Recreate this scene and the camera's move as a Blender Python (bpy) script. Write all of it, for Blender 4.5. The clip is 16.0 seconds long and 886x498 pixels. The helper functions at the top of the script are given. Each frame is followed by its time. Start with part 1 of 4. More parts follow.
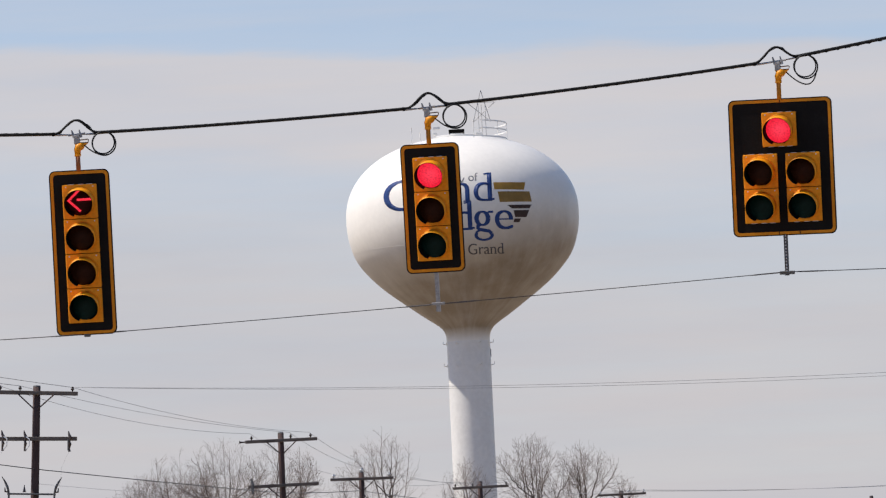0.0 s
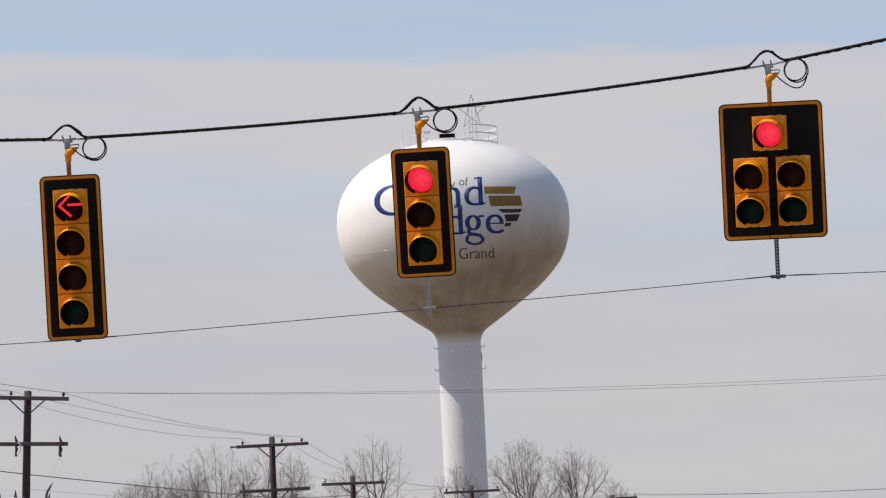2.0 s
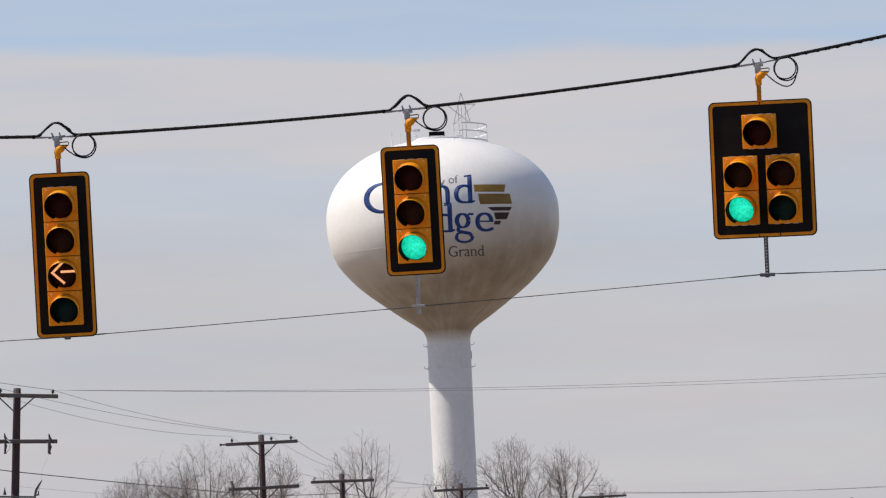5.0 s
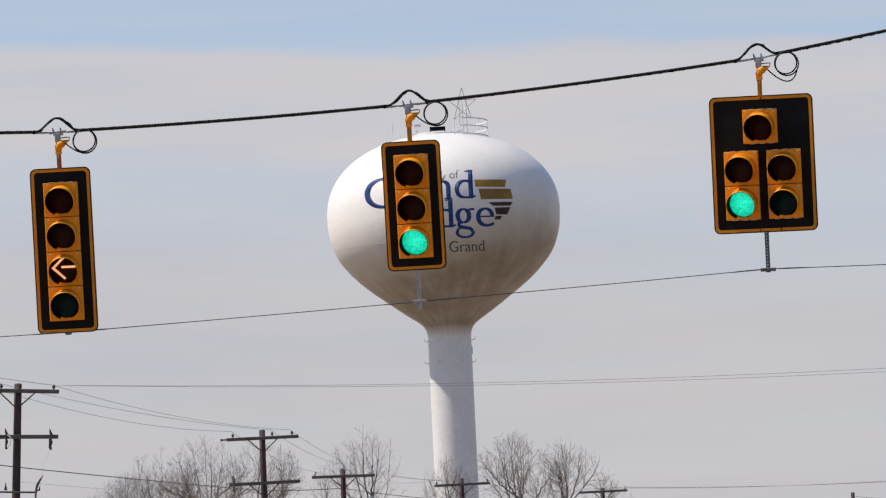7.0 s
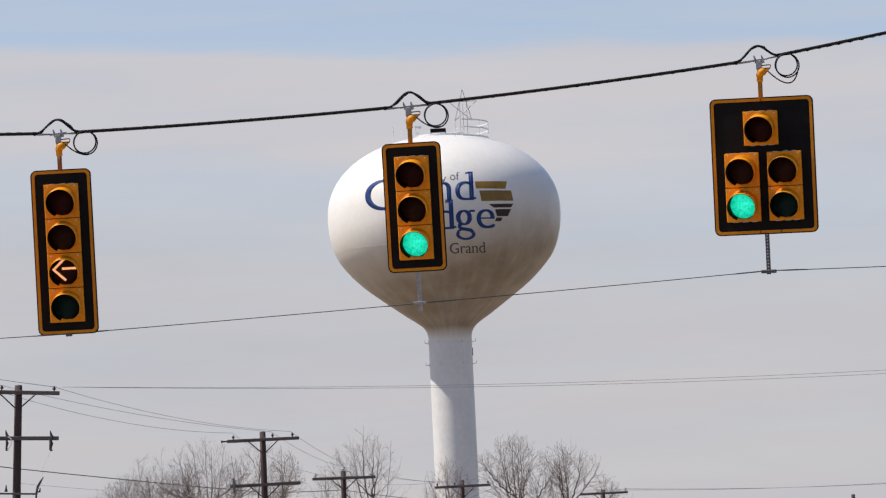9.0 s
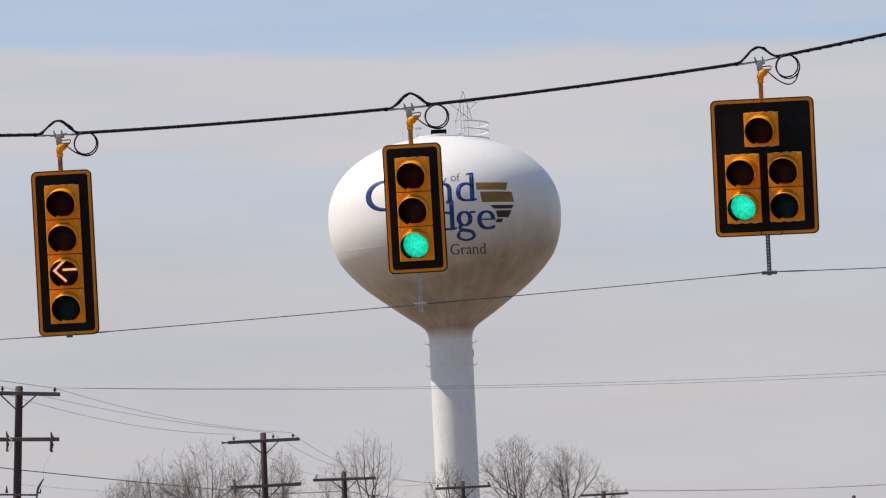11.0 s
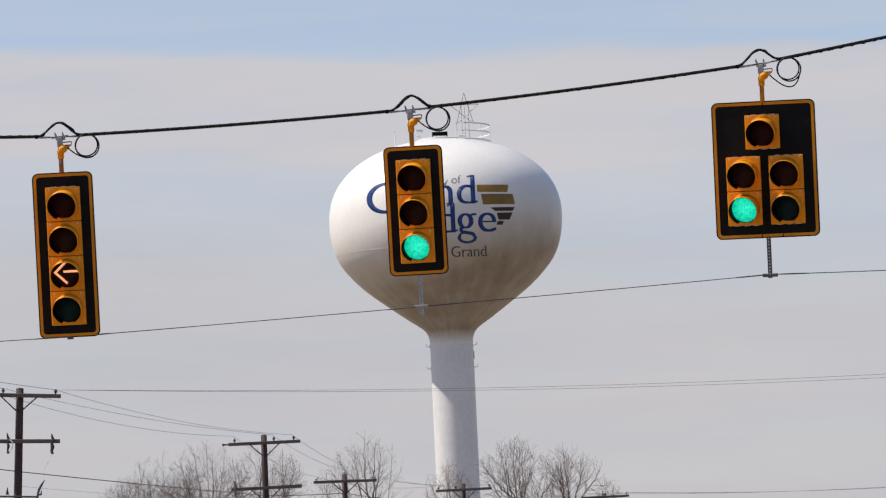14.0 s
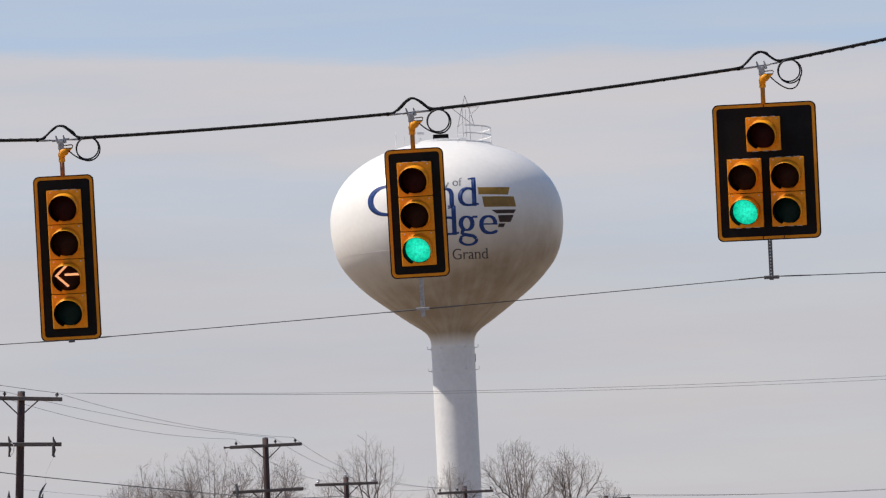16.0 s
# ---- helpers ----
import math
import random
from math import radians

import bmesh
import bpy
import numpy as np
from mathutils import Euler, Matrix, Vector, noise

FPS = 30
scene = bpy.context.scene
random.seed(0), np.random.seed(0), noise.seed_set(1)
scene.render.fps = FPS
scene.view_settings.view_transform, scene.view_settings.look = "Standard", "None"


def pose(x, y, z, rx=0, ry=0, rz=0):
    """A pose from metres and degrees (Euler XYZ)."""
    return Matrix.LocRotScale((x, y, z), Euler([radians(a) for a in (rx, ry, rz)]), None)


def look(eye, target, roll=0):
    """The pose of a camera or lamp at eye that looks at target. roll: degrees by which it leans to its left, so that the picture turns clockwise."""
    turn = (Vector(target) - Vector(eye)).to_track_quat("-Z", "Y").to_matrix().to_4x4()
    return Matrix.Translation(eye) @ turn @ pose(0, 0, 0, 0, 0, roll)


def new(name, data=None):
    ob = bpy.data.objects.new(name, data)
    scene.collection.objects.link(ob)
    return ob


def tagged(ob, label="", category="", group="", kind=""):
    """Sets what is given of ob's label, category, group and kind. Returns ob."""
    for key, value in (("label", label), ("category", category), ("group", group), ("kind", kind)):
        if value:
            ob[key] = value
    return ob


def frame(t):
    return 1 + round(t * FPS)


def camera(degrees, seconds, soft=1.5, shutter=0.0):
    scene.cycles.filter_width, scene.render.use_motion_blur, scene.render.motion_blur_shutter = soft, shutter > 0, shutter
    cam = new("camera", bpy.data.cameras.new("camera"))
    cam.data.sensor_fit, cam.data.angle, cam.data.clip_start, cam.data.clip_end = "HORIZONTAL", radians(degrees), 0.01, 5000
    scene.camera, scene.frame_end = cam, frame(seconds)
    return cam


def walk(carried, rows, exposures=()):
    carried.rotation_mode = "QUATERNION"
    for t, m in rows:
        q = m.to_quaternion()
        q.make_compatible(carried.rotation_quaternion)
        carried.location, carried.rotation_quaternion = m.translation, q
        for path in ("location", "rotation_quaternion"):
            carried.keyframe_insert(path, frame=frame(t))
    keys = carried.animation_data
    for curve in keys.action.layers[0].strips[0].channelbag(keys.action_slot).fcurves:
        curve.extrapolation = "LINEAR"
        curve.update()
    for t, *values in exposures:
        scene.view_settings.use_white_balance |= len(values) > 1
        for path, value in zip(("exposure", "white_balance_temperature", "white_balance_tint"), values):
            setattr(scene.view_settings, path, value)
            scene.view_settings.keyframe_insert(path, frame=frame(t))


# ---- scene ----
cam = camera(10.0, 16.0, soft=1.25)
EYE = (0.0, 0.0, 1.6)
# seconds, turn to the left, tilt up and roll in degrees
AIM = [
    (0, 0.1888, 4.866, -2.3334), (0.1, 0.2106, 4.9559, -2.343), (0.2, 0.0502, 4.8957, -2.353), (0.3, -0.0408, 4.8868, -2.362),
    (0.4, -0.0676, 4.8966, -2.372), (0.5, -0.0666, 4.8387, -2.3818), (0.6, -0.0481, 4.8901, -2.378), (0.7, -0.0613, 4.894, -2.373),
    (0.8, -0.0293, 4.9062, -2.369), (0.9, -0.0866, 4.876, -2.365), (1, -0.0996, 4.855, -2.3607), (1.1, -0.1003, 4.8737, -2.346),
    (1.2, -0.0873, 4.8552, -2.331), (1.3, -0.071, 4.9143, -2.317), (1.4, -0.0568, 4.8635, -2.302), (1.5, 0.0002, 4.8417, -2.2872),
    (1.6, 0.041, 4.8928, -2.321), (1.7, 0.1005, 4.7654, -2.356), (1.8, 0.103, 4.9133, -2.39), (1.9, 0.1932, 4.8325, -2.424),
    (2, 0.0822, 4.9114, -2.4584), (2.1, 0.1868, 4.8387, -2.433), (2.2, 0.2863, 4.9017, -2.408), (2.3, 0.3256, 4.8524, -2.383),
    (2.4, 0.1536, 4.8783, -2.358), (2.5, 0.0344, 4.8501, -2.3324), (2.6, 0.0631, 4.8742, -2.346), (2.7, 0.0213, 4.8391, -2.359),
    (2.8, -0.0097, 4.8561, -2.372), (2.9, 0.0311, 4.8695, -2.385), (3, 0.0045, 4.8408, -2.398), (3.1, -0.0202, 4.8488, -2.386),
    (3.2, 0.0033, 4.8516, -2.374), (3.3, -0.0049, 4.8338, -2.362), (3.4, -0.0344, 4.8603, -2.35), (3.5, 0.0018, 4.8282, -2.3379),
    (3.6, -0.0022, 4.837, -2.36), (3.7, -0.0211, 4.8485, -2.382), (3.8, -0.0122, 4.8159, -2.404), (3.9, -0.013, 4.8604, -2.426),
    (4, -0.0252, 4.842, -2.4475), (4.1, -0.0039, 4.8212, -2.444), (4.2, -0.0198, 4.8849, -2.44), (6.3, -0.0148, 4.8551, -2.357),
    (6.4, -0.0206, 4.8353, -2.353), (6.5, -0.0467, 4.8079, -2.349), (6.6, 0.0046, 4.8692, -2.365), (6.7, -0.0248, 4.8107, -2.381),
    (6.8, -0.051, 4.8298, -2.397), (6.9, 0.0003, 4.865, -2.413), (7, -0.0242, 4.8278, -2.4292), (7.1, -0.0372, 4.8185, -2.404),
    (7.2, -0.001, 4.8581, -2.379), (7.3, -0.0343, 4.8496, -2.353), (7.4, -0.0279, 4.8235, -2.328), (7.5, -0.0183, 4.8426, -2.303),
    (7.6, -0.0292, 4.8547, -2.316), (7.7, -0.027, 4.8287, -2.329), (7.8, -0.0204, 4.8544, -2.343), (7.9, -0.0122, 4.8415, -2.356),
    (8, -0.0239, 4.8402, -2.369), (8.1, 0.0012, 4.868, -2.368), (8.2, -0.0175, 4.8547, -2.366), (8.3, -0.0236, 4.8549, -2.365),
    (8.4, -0.0047, 4.8755, -2.364), (8.5, -0.0219, 4.8498, -2.3622), (8.6, -0.0225, 4.8555, -2.372), (8.7, -0.0155, 4.8554, -2.381),
    (8.8, -0.0147, 4.8486, -2.39), (8.9, -0.0212, 4.8609, -2.4), (9, -0.0187, 4.8475, -2.4093), (9.1, -0.0084, 4.8739, -2.409),
    (9.2, -0.0024, 4.8806, -2.408), (11.3, -0.0187, 4.859, -2.391), (11.4, -0.0319, 4.8584, -2.391), (11.5, -0.025, 4.8317, -2.3898),
    (11.6, -0.0184, 4.8652, -2.39), (11.7, -0.0363, 4.8514, -2.391), (11.8, -0.009, 4.8459, -2.391), (11.9, -0.008, 4.8458, -2.392),
    (12, -0.0316, 4.8498, -2.3926), (12.1, -0.0019, 4.8773, -2.375), (12.2, -0.0009, 4.8507, -2.357), (12.3, 0.0045, 4.8758, -2.339),
    (12.4, -0.0212, 4.8675, -2.321), (12.5, 0.0134, 4.8774, -2.3029), (12.6, -0.0105, 4.8689, -2.311), (12.7, -0.0127, 4.8707, -2.32),
    (12.8, -0.0142, 4.8531, -2.328), (12.9, -0.0037, 4.8618, -2.336), (13, -0.0028, 4.8837, -2.3447), (13.1, -0.0111, 4.8558, -2.353),
    (13.2, -0.0047, 4.8808, -2.361), (13.3, -0.0219, 4.8467, -2.368), (13.4, -0.0144, 4.8459, -2.376), (13.5, -0.0219, 4.8687, -2.3842),
    (13.6, -0.006, 4.8448, -2.376), (13.7, -0.0133, 4.883, -2.367), (13.8, -0.012, 4.8698, -2.359), (13.9, 0.0026, 4.8507, -2.35),
    (14, -0.0033, 4.8864, -2.3418), (14.1, -0.0039, 4.8492, -2.347), (14.2, -0.0047, 4.8484, -2.352), (14.3, -0.0125, 4.8601, -2.357),
    (14.4, -0.0385, 4.8389, -2.363), (14.5, -0.0151, 4.8606, -2.3677), (14.6, -0.0145, 4.8597, -2.356), (14.7, -0.0078, 4.8484, -2.345),
    (14.8, -0.0281, 4.8618, -2.333), (14.9, -0.0082, 4.8446, -2.322), (15, -0.0163, 4.8571, -2.3101), (15.1, -0.0208, 4.859, -2.32),
    (15.2, -0.0063, 4.8538, -2.33), (15.3, -0.0376, 4.8565, -2.34), (15.4, -0.0104, 4.8582, -2.351), (15.5, -0.0174, 4.8555, -2.3607),
    (15.6, -0.017, 4.8601, -2.375), (15.7, -0.0053, 4.8589, -2.388), (15.8, -0.0045, 4.883, -2.402), (15.9, 0.0271, 4.8729, -2.416),
    (16, 0.0089, 4.9154, -2.43),
]


def aimed(turn, tilt, roll):
    a, b = radians(turn), radians(tilt)
    way = Vector((-math.sin(a) * math.cos(b), math.cos(a) * math.cos(b), math.sin(b)))
    return look(EYE, Vector(EYE) + way * 100, roll)


walk(cam, [(t, aimed(a, b, r)) for t, a, b, r in AIM], exposures=[(0.0, 0.0), (0.5, -0.05), (2.5, -0.06), (16.0, -0.06)])

# ---- light ----
SUN_HIGH, SUN_LEFT = 54.5, 91.5     # degrees above the horizon, degrees left of the line of sight
sun_way = Vector((-math.sin(radians(SUN_LEFT)) * math.cos(radians(SUN_HIGH)),
                  math.cos(radians(SUN_LEFT)) * math.cos(radians(SUN_HIGH)), math.sin(radians(SUN_HIGH))))
sun = new("sun", bpy.data.lights.new("sun", "SUN"))
sun.data.energy, sun.data.angle, sun.data.color = 5.0, radians(0.53), (1.0, 0.92, 0.82)
sun.matrix_world = look(sun_way * 200, (0, 0, 0))

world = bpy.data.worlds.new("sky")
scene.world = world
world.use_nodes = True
wn, wl = world.node_tree.nodes, world.node_tree.links
wn.clear()
sky = wn.new("ShaderNodeTexSky")
sky.sky_type, sky.sun_disc = "NISHITA", False
sky.sun_elevation, sky.sun_rotation = radians(SUN_HIGH), radians(-SUN_LEFT)
sky.air_density, sky.dust_density, sky.ozone_density = 0.85, 0.3, 4.0
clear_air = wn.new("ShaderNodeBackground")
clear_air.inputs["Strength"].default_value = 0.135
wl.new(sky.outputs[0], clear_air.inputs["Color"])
where = wn.new("ShaderNodeTexCoord")
slope = wn.new("ShaderNodeVectorMath")       # the cloud layers lie a little aslant
slope.operation = "DOT_PRODUCT"
slope.inputs[1].default_value = (0.045, 0.0, 1.0)
wl.new(where.outputs["Generated"], slope.inputs[0])
flat = wn.new("ShaderNodeMapping")
flat.inputs["Scale"].default_value = (7.0, 7.0, 45.0)
wl.new(where.outputs["Generated"], flat.inputs["Vector"])
billow = wn.new("ShaderNodeTexNoise")
billow.inputs["Scale"].default_value, billow.inputs["Detail"].default_value, billow.inputs["Roughness"].default_value = 1.6, 6.0, 0.55
wl.new(flat.outputs[0], billow.inputs["Vector"])
ragged = wn.new("ShaderNodeMath")
ragged.operation = "MULTIPLY_ADD"
ragged.inputs[1].default_value = 0.015
wl.new(billow.outputs["Fac"], ragged.inputs[0])
wl.new(slope.outputs["Value"], ragged.inputs[2])
height = wn.new("ShaderNodeMapRange")
height.inputs["From Min"].default_value, height.inputs["From Max"].default_value = 0.0075, 0.2075
wl.new(ragged.outputs[0], height.inputs["Value"])
# cover of thin cloud over height: haze low down, a gap, a flat bank, then broken cloud
cover = wn.new("ShaderNodeValToRGB")
stops = [(0.0, 0.97), (0.30, 0.95), (0.38, 0.92), (0.43, 0.80), (0.485, 0.75), (0.505, 0.80), (0.520, 0.92), (0.56, 0.94), (0.600, 0.95), (0.612, 0.92), (0.623, 0.46), (0.634, 0.40), (0.652, 0.50), (0.70, 0.45), (0.85, 0.20), (1.0, 0.04)]
for i, (at, v) in enumerate(stops):
    e = cover.color_ramp.elements[i] if i < 2 else cover.color_ramp.elements.new(at)
    e.position, e.color = at, (v, v, v, 1)
wl.new(height.outputs[0], cover.inputs["Fac"])
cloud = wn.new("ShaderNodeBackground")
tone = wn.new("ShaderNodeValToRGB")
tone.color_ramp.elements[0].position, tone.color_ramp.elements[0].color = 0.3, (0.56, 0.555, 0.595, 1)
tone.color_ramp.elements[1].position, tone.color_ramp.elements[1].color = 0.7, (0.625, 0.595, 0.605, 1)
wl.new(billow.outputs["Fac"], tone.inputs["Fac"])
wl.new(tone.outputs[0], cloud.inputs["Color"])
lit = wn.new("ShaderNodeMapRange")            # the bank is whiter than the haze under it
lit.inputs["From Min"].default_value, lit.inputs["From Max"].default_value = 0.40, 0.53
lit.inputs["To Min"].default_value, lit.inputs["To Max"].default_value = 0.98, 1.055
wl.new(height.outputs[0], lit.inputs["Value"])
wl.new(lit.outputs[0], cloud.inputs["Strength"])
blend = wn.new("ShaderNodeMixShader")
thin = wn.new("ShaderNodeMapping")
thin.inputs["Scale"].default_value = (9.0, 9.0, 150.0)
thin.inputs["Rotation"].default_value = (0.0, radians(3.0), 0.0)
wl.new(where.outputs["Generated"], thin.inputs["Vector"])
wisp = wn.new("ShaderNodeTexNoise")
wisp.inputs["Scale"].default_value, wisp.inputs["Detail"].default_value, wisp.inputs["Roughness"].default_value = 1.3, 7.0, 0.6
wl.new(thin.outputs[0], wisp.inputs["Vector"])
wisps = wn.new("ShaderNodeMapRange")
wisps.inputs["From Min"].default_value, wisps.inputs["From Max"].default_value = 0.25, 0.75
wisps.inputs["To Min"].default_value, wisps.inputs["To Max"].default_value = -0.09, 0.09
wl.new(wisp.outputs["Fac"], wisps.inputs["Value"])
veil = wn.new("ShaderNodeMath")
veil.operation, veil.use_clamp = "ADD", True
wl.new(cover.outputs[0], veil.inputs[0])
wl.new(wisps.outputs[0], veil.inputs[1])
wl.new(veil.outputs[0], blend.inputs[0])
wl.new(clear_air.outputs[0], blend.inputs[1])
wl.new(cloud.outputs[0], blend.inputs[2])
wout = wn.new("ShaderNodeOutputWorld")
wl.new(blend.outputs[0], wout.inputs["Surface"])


# ---- materials ----
def material(name, color, rough=0.6, metal=0.0, vary=0.15, grain=20.0, patch=2.0, bump=0.0, stretch=(1, 1, 1), coat=0.0, second=None, gloss=0.5):
    """Paint, wood or metal with fine grain and broad patches; second: the colour that the patches go to."""
    m = bpy.data.materials.new(name)
    m.use_nodes = True
    n, l = m.node_tree.nodes, m.node_tree.links
    b = n["Principled BSDF"]
    tc, mp = n.new("ShaderNodeTexCoord"), n.new("ShaderNodeMapping")
    mp.inputs["Scale"].default_value = stretch
    l.new(tc.outputs["Object"], mp.inputs["Vector"])
    fine, broad = n.new("ShaderNodeTexNoise"), n.new("ShaderNodeTexNoise")
    fine.inputs["Scale"].default_value, fine.inputs["Detail"].default_value = grain, 5.0
    broad.inputs["Scale"].default_value, broad.inputs["Detail"].default_value = patch, 4.0
    l.new(mp.outputs[0], fine.inputs["Vector"])
    l.new(mp.outputs[0], broad.inputs["Vector"])
    both = n.new("ShaderNodeMath")
    both.operation = "MULTIPLY_ADD"
    both.inputs[1].default_value = 0.5
    half = n.new("ShaderNodeMath")
    half.operation, half.inputs[1].default_value = "MULTIPLY", 0.5
    l.new(broad.outputs["Fac"], half.inputs[0])
    l.new(fine.outputs["Fac"], both.inputs[0])
    l.new(half.outputs[0], both.inputs[2])
    ramp = n.new("ShaderNodeValToRGB")
    two = second or tuple(c * (1 - vary) for c in color)
    one = tuple(min(1, c * (1 + vary * 0.6)) for c in color)
    ramp.color_ramp.elements[0].position, ramp.color_ramp.elements[0].color = 0.34, (*two, 1)
    ramp.color_ramp.elements[1].position, ramp.color_ramp.elements[1].color = 0.64, (*one, 1)
    l.new(both.outputs[0], ramp.inputs["Fac"])
    l.new(ramp.outputs[0], b.inputs["Base Color"])
    rr = n.new("ShaderNodeMapRange")
    rr.inputs["To Min"].default_value, rr.inputs["To Max"].default_value = max(0.02, rough - 0.1), min(1, rough + 0.12)
    l.new(both.outputs[0], rr.inputs["Value"])
    l.new(rr.outputs[0], b.inputs["Roughness"])
    b.inputs["Metallic"].default_value = metal
    b.inputs["Coat Weight"].default_value = coat
    b.inputs["Specular IOR Level"].default_value = gloss
    if bump:
        bp = n.new("ShaderNodeBump")
        bp.inputs["Strength"].default_value, bp.inputs["Distance"].default_value = 0.6, bump
        l.new(both.outputs[0], bp.inputs["Height"])
        l.new(bp.outputs[0], b.inputs["Normal"])
    return m


def glowing(name, color, strength, speck=60.0, low=0.7, edge=None):
    """A field of light diodes."""
    m = bpy.data.materials.new(name)
    m.use_nodes = True
    n, l = m.node_tree.nodes, m.node_tree.links
    b = n["Principled BSDF"]
    b.inputs["Base Color"].default_value = tuple(c * 0.03 for c in color) + (1,)
    b.inputs["Emission Color"].default_value = (*color, 1)
    b.inputs["Specular IOR Level"].default_value = 0.12
    tc, v = n.new("ShaderNodeTexCoord"), n.new("ShaderNodeTexNoise")
    v.inputs["Scale"].default_value, v.inputs["Detail"].default_value = speck, 3.0
    l.new(tc.outputs["Object"], v.inputs["Vector"])
    r = n.new("ShaderNodeMapRange")
    r.inputs["From Min"].default_value, r.inputs["From Max"].default_value = 0.3, 0.7
    r.inputs["To Min"].default_value, r.inputs["To Max"].default_value = strength * low, strength * 1.15
    l.new(v.outputs["Fac"], r.inputs["Value"])
    far = n.new("ShaderNodeVectorMath")
    far.operation = "LENGTH"
    l.new(tc.outputs["Object"], far.inputs[0])
    hue = n.new("ShaderNodeValToRGB")
    hue.color_ramp.elements[0].position, hue.color_ramp.elements[0].color = 0.02, (*color, 1)
    hue.color_ramp.elements[1].position, hue.color_ramp.elements[1].color = 0.145, (*(edge or color), 1)
    l.new(far.outputs["Value"], hue.inputs["Fac"])
    l.new(hue.outputs[0], b.inputs["Emission Color"])
    l.new(r.outputs[0], b.inputs["Emission Strength"])
    return m


GROUND = material("dry_grass", (0.23, 0.175, 0.125), 0.95, vary=0.5, grain=3.0, patch=0.05, bump=0.03, second=(0.15, 0.12, 0.08))
YELLOW = material("signal_yellow", (0.90, 0.325, 0.004), 0.45, vary=0.17, grain=30, patch=7, gloss=0.3)
# a darker signal yellow, with shade put into the pipe's colour
PIPE = material("pipe_yellow_shaded", (0.52, 0.205, 0.014), 0.55, vary=0.4, grain=40, patch=9, gloss=0.3)
BORDER = material("reflective_yellow", (0.72, 0.25, 0.004), 0.6, vary=0.18, grain=50, patch=5, gloss=0.3)
BLACK = material("matt_black", (0.011, 0.010, 0.010), 0.85, vary=0.4, grain=60, patch=6, gloss=0.15)
INNER = material("visor_black", (0.006, 0.005, 0.005), 0.9, vary=0.3, grain=60, patch=6, gloss=0.1)
STEEL = material("galvanised_steel", (0.36, 0.35, 0.35), 0.5, metal=0.35, vary=0.35, grain=70, patch=12)
DULL = material("weathered_steel", (0.12, 0.12, 0.125), 0.6, metal=0.5, vary=0.4, grain=70, patch=10)
RUBBER = material("black_cable", (0.009, 0.009, 0.010), 0.6, vary=0.5, grain=90, patch=12, bump=0.003, gloss=0.25)
WIRE = material("dull_wire", (0.09, 0.09, 0.095), 0.55, metal=0.3, vary=0.4, grain=40, patch=3)
ALU = material("weathered_aluminium_wire", (0.30, 0.30, 0.31), 0.5, metal=0.5, vary=0.25, grain=20, patch=0.6)
RED_OFF = material("red_lens", (0.040, 0.002, 0.002), 0.4, vary=0.5, grain=120, patch=20, bump=0.002, gloss=0.12)
AMBER_OFF = material("amber_lens", (0.040, 0.009, 0.003), 0.4, vary=0.5, grain=120, patch=20, bump=0.002, gloss=0.12)
GREEN_OFF = material("green_lens", (0.003, 0.024, 0.022), 0.35, vary=0.4, grain=120, patch=20, bump=0.002, gloss=0.12)
RED_ON = glowing("red_diodes", (1.0, 0.050, 0.095), 1.1, 70.0, 0.7, (0.80, 0.008, 0.030))
GREEN_ON = glowing("green_diodes", (0.030, 1.0, 0.66), 1.08, 38.0, 0.66, (0.000, 0.50, 0.29))
RED_ARROW = glowing("red_arrow_diodes", (1.0, 0.035, 0.065), 1.15, 150)
AMBER_ARROW = glowing("amber_arrow_diodes", (1.0, 0.44, 0.20), 1.3, 150)
BRASSY = material("stained_casting", (0.22, 0.12, 0.06), 0.6, metal=0.3, vary=0.4, grain=60, patch=15)
RUST = material("rusty_pipe", (0.36, 0.115, 0.035), 0.7, vary=0.4, grain=40, patch=9)
POLE_WOOD = material("creosoted_wood", (0.060, 0.036, 0.034), 0.85, vary=0.5, grain=9, patch=2, bump=0.01, stretch=(3, 3, 0.25))
ARM_WOOD = material("grey_wood", (0.135, 0.112, 0.100), 0.9, vary=0.4, grain=12, patch=2, bump=0.006, stretch=(0.3, 3, 3))
ZINC = material("bright_zinc", (0.66, 0.66, 0.66), 0.35, metal=0.25, vary=0.2, grain=80, patch=20)
PORCELAIN = material("porcelain", (0.62, 0.62, 0.63), 0.15, vary=0.1, coat=0.4)
BROWN_GLAZE = material("brown_glaze", (0.05, 0.035, 0.03), 0.25, vary=0.3)
BARK = material("bark", (0.140, 0.112, 0.098), 0.95, vary=0.45, grain=9, patch=1.2, bump=0.02)
TWIGS = material("twig_bark", (0.185, 0.152, 0.136), 0.95, vary=0.35, grain=5, patch=0.7)
WHITE = material("white_steel_paint", (0.74, 0.73, 0.71), 0.45, vary=0.08, grain=4, patch=0.6)
BLUE = material("blue_lettering", (0.014, 0.043, 0.170), 0.5, vary=0.16, grain=3, patch=0.8, gloss=0.25)
GREY = material("grey_lettering", (0.058, 0.056, 0.066), 0.5, vary=0.2, grain=3, patch=0.8)
PALE_GREY = material("pale_grey_lettering", (0.17, 0.17, 0.185), 0.5, vary=0.2, grain=3, patch=0.8)
GOLD = material("gold_lettering", (0.60, 0.36, 0.07), 0.5, vary=0.15, grain=3, patch=0.8)
OCHRE = material("ochre_lettering", (0.46, 0.28, 0.07), 0.5, vary=0.15, grain=3, patch=0.8)
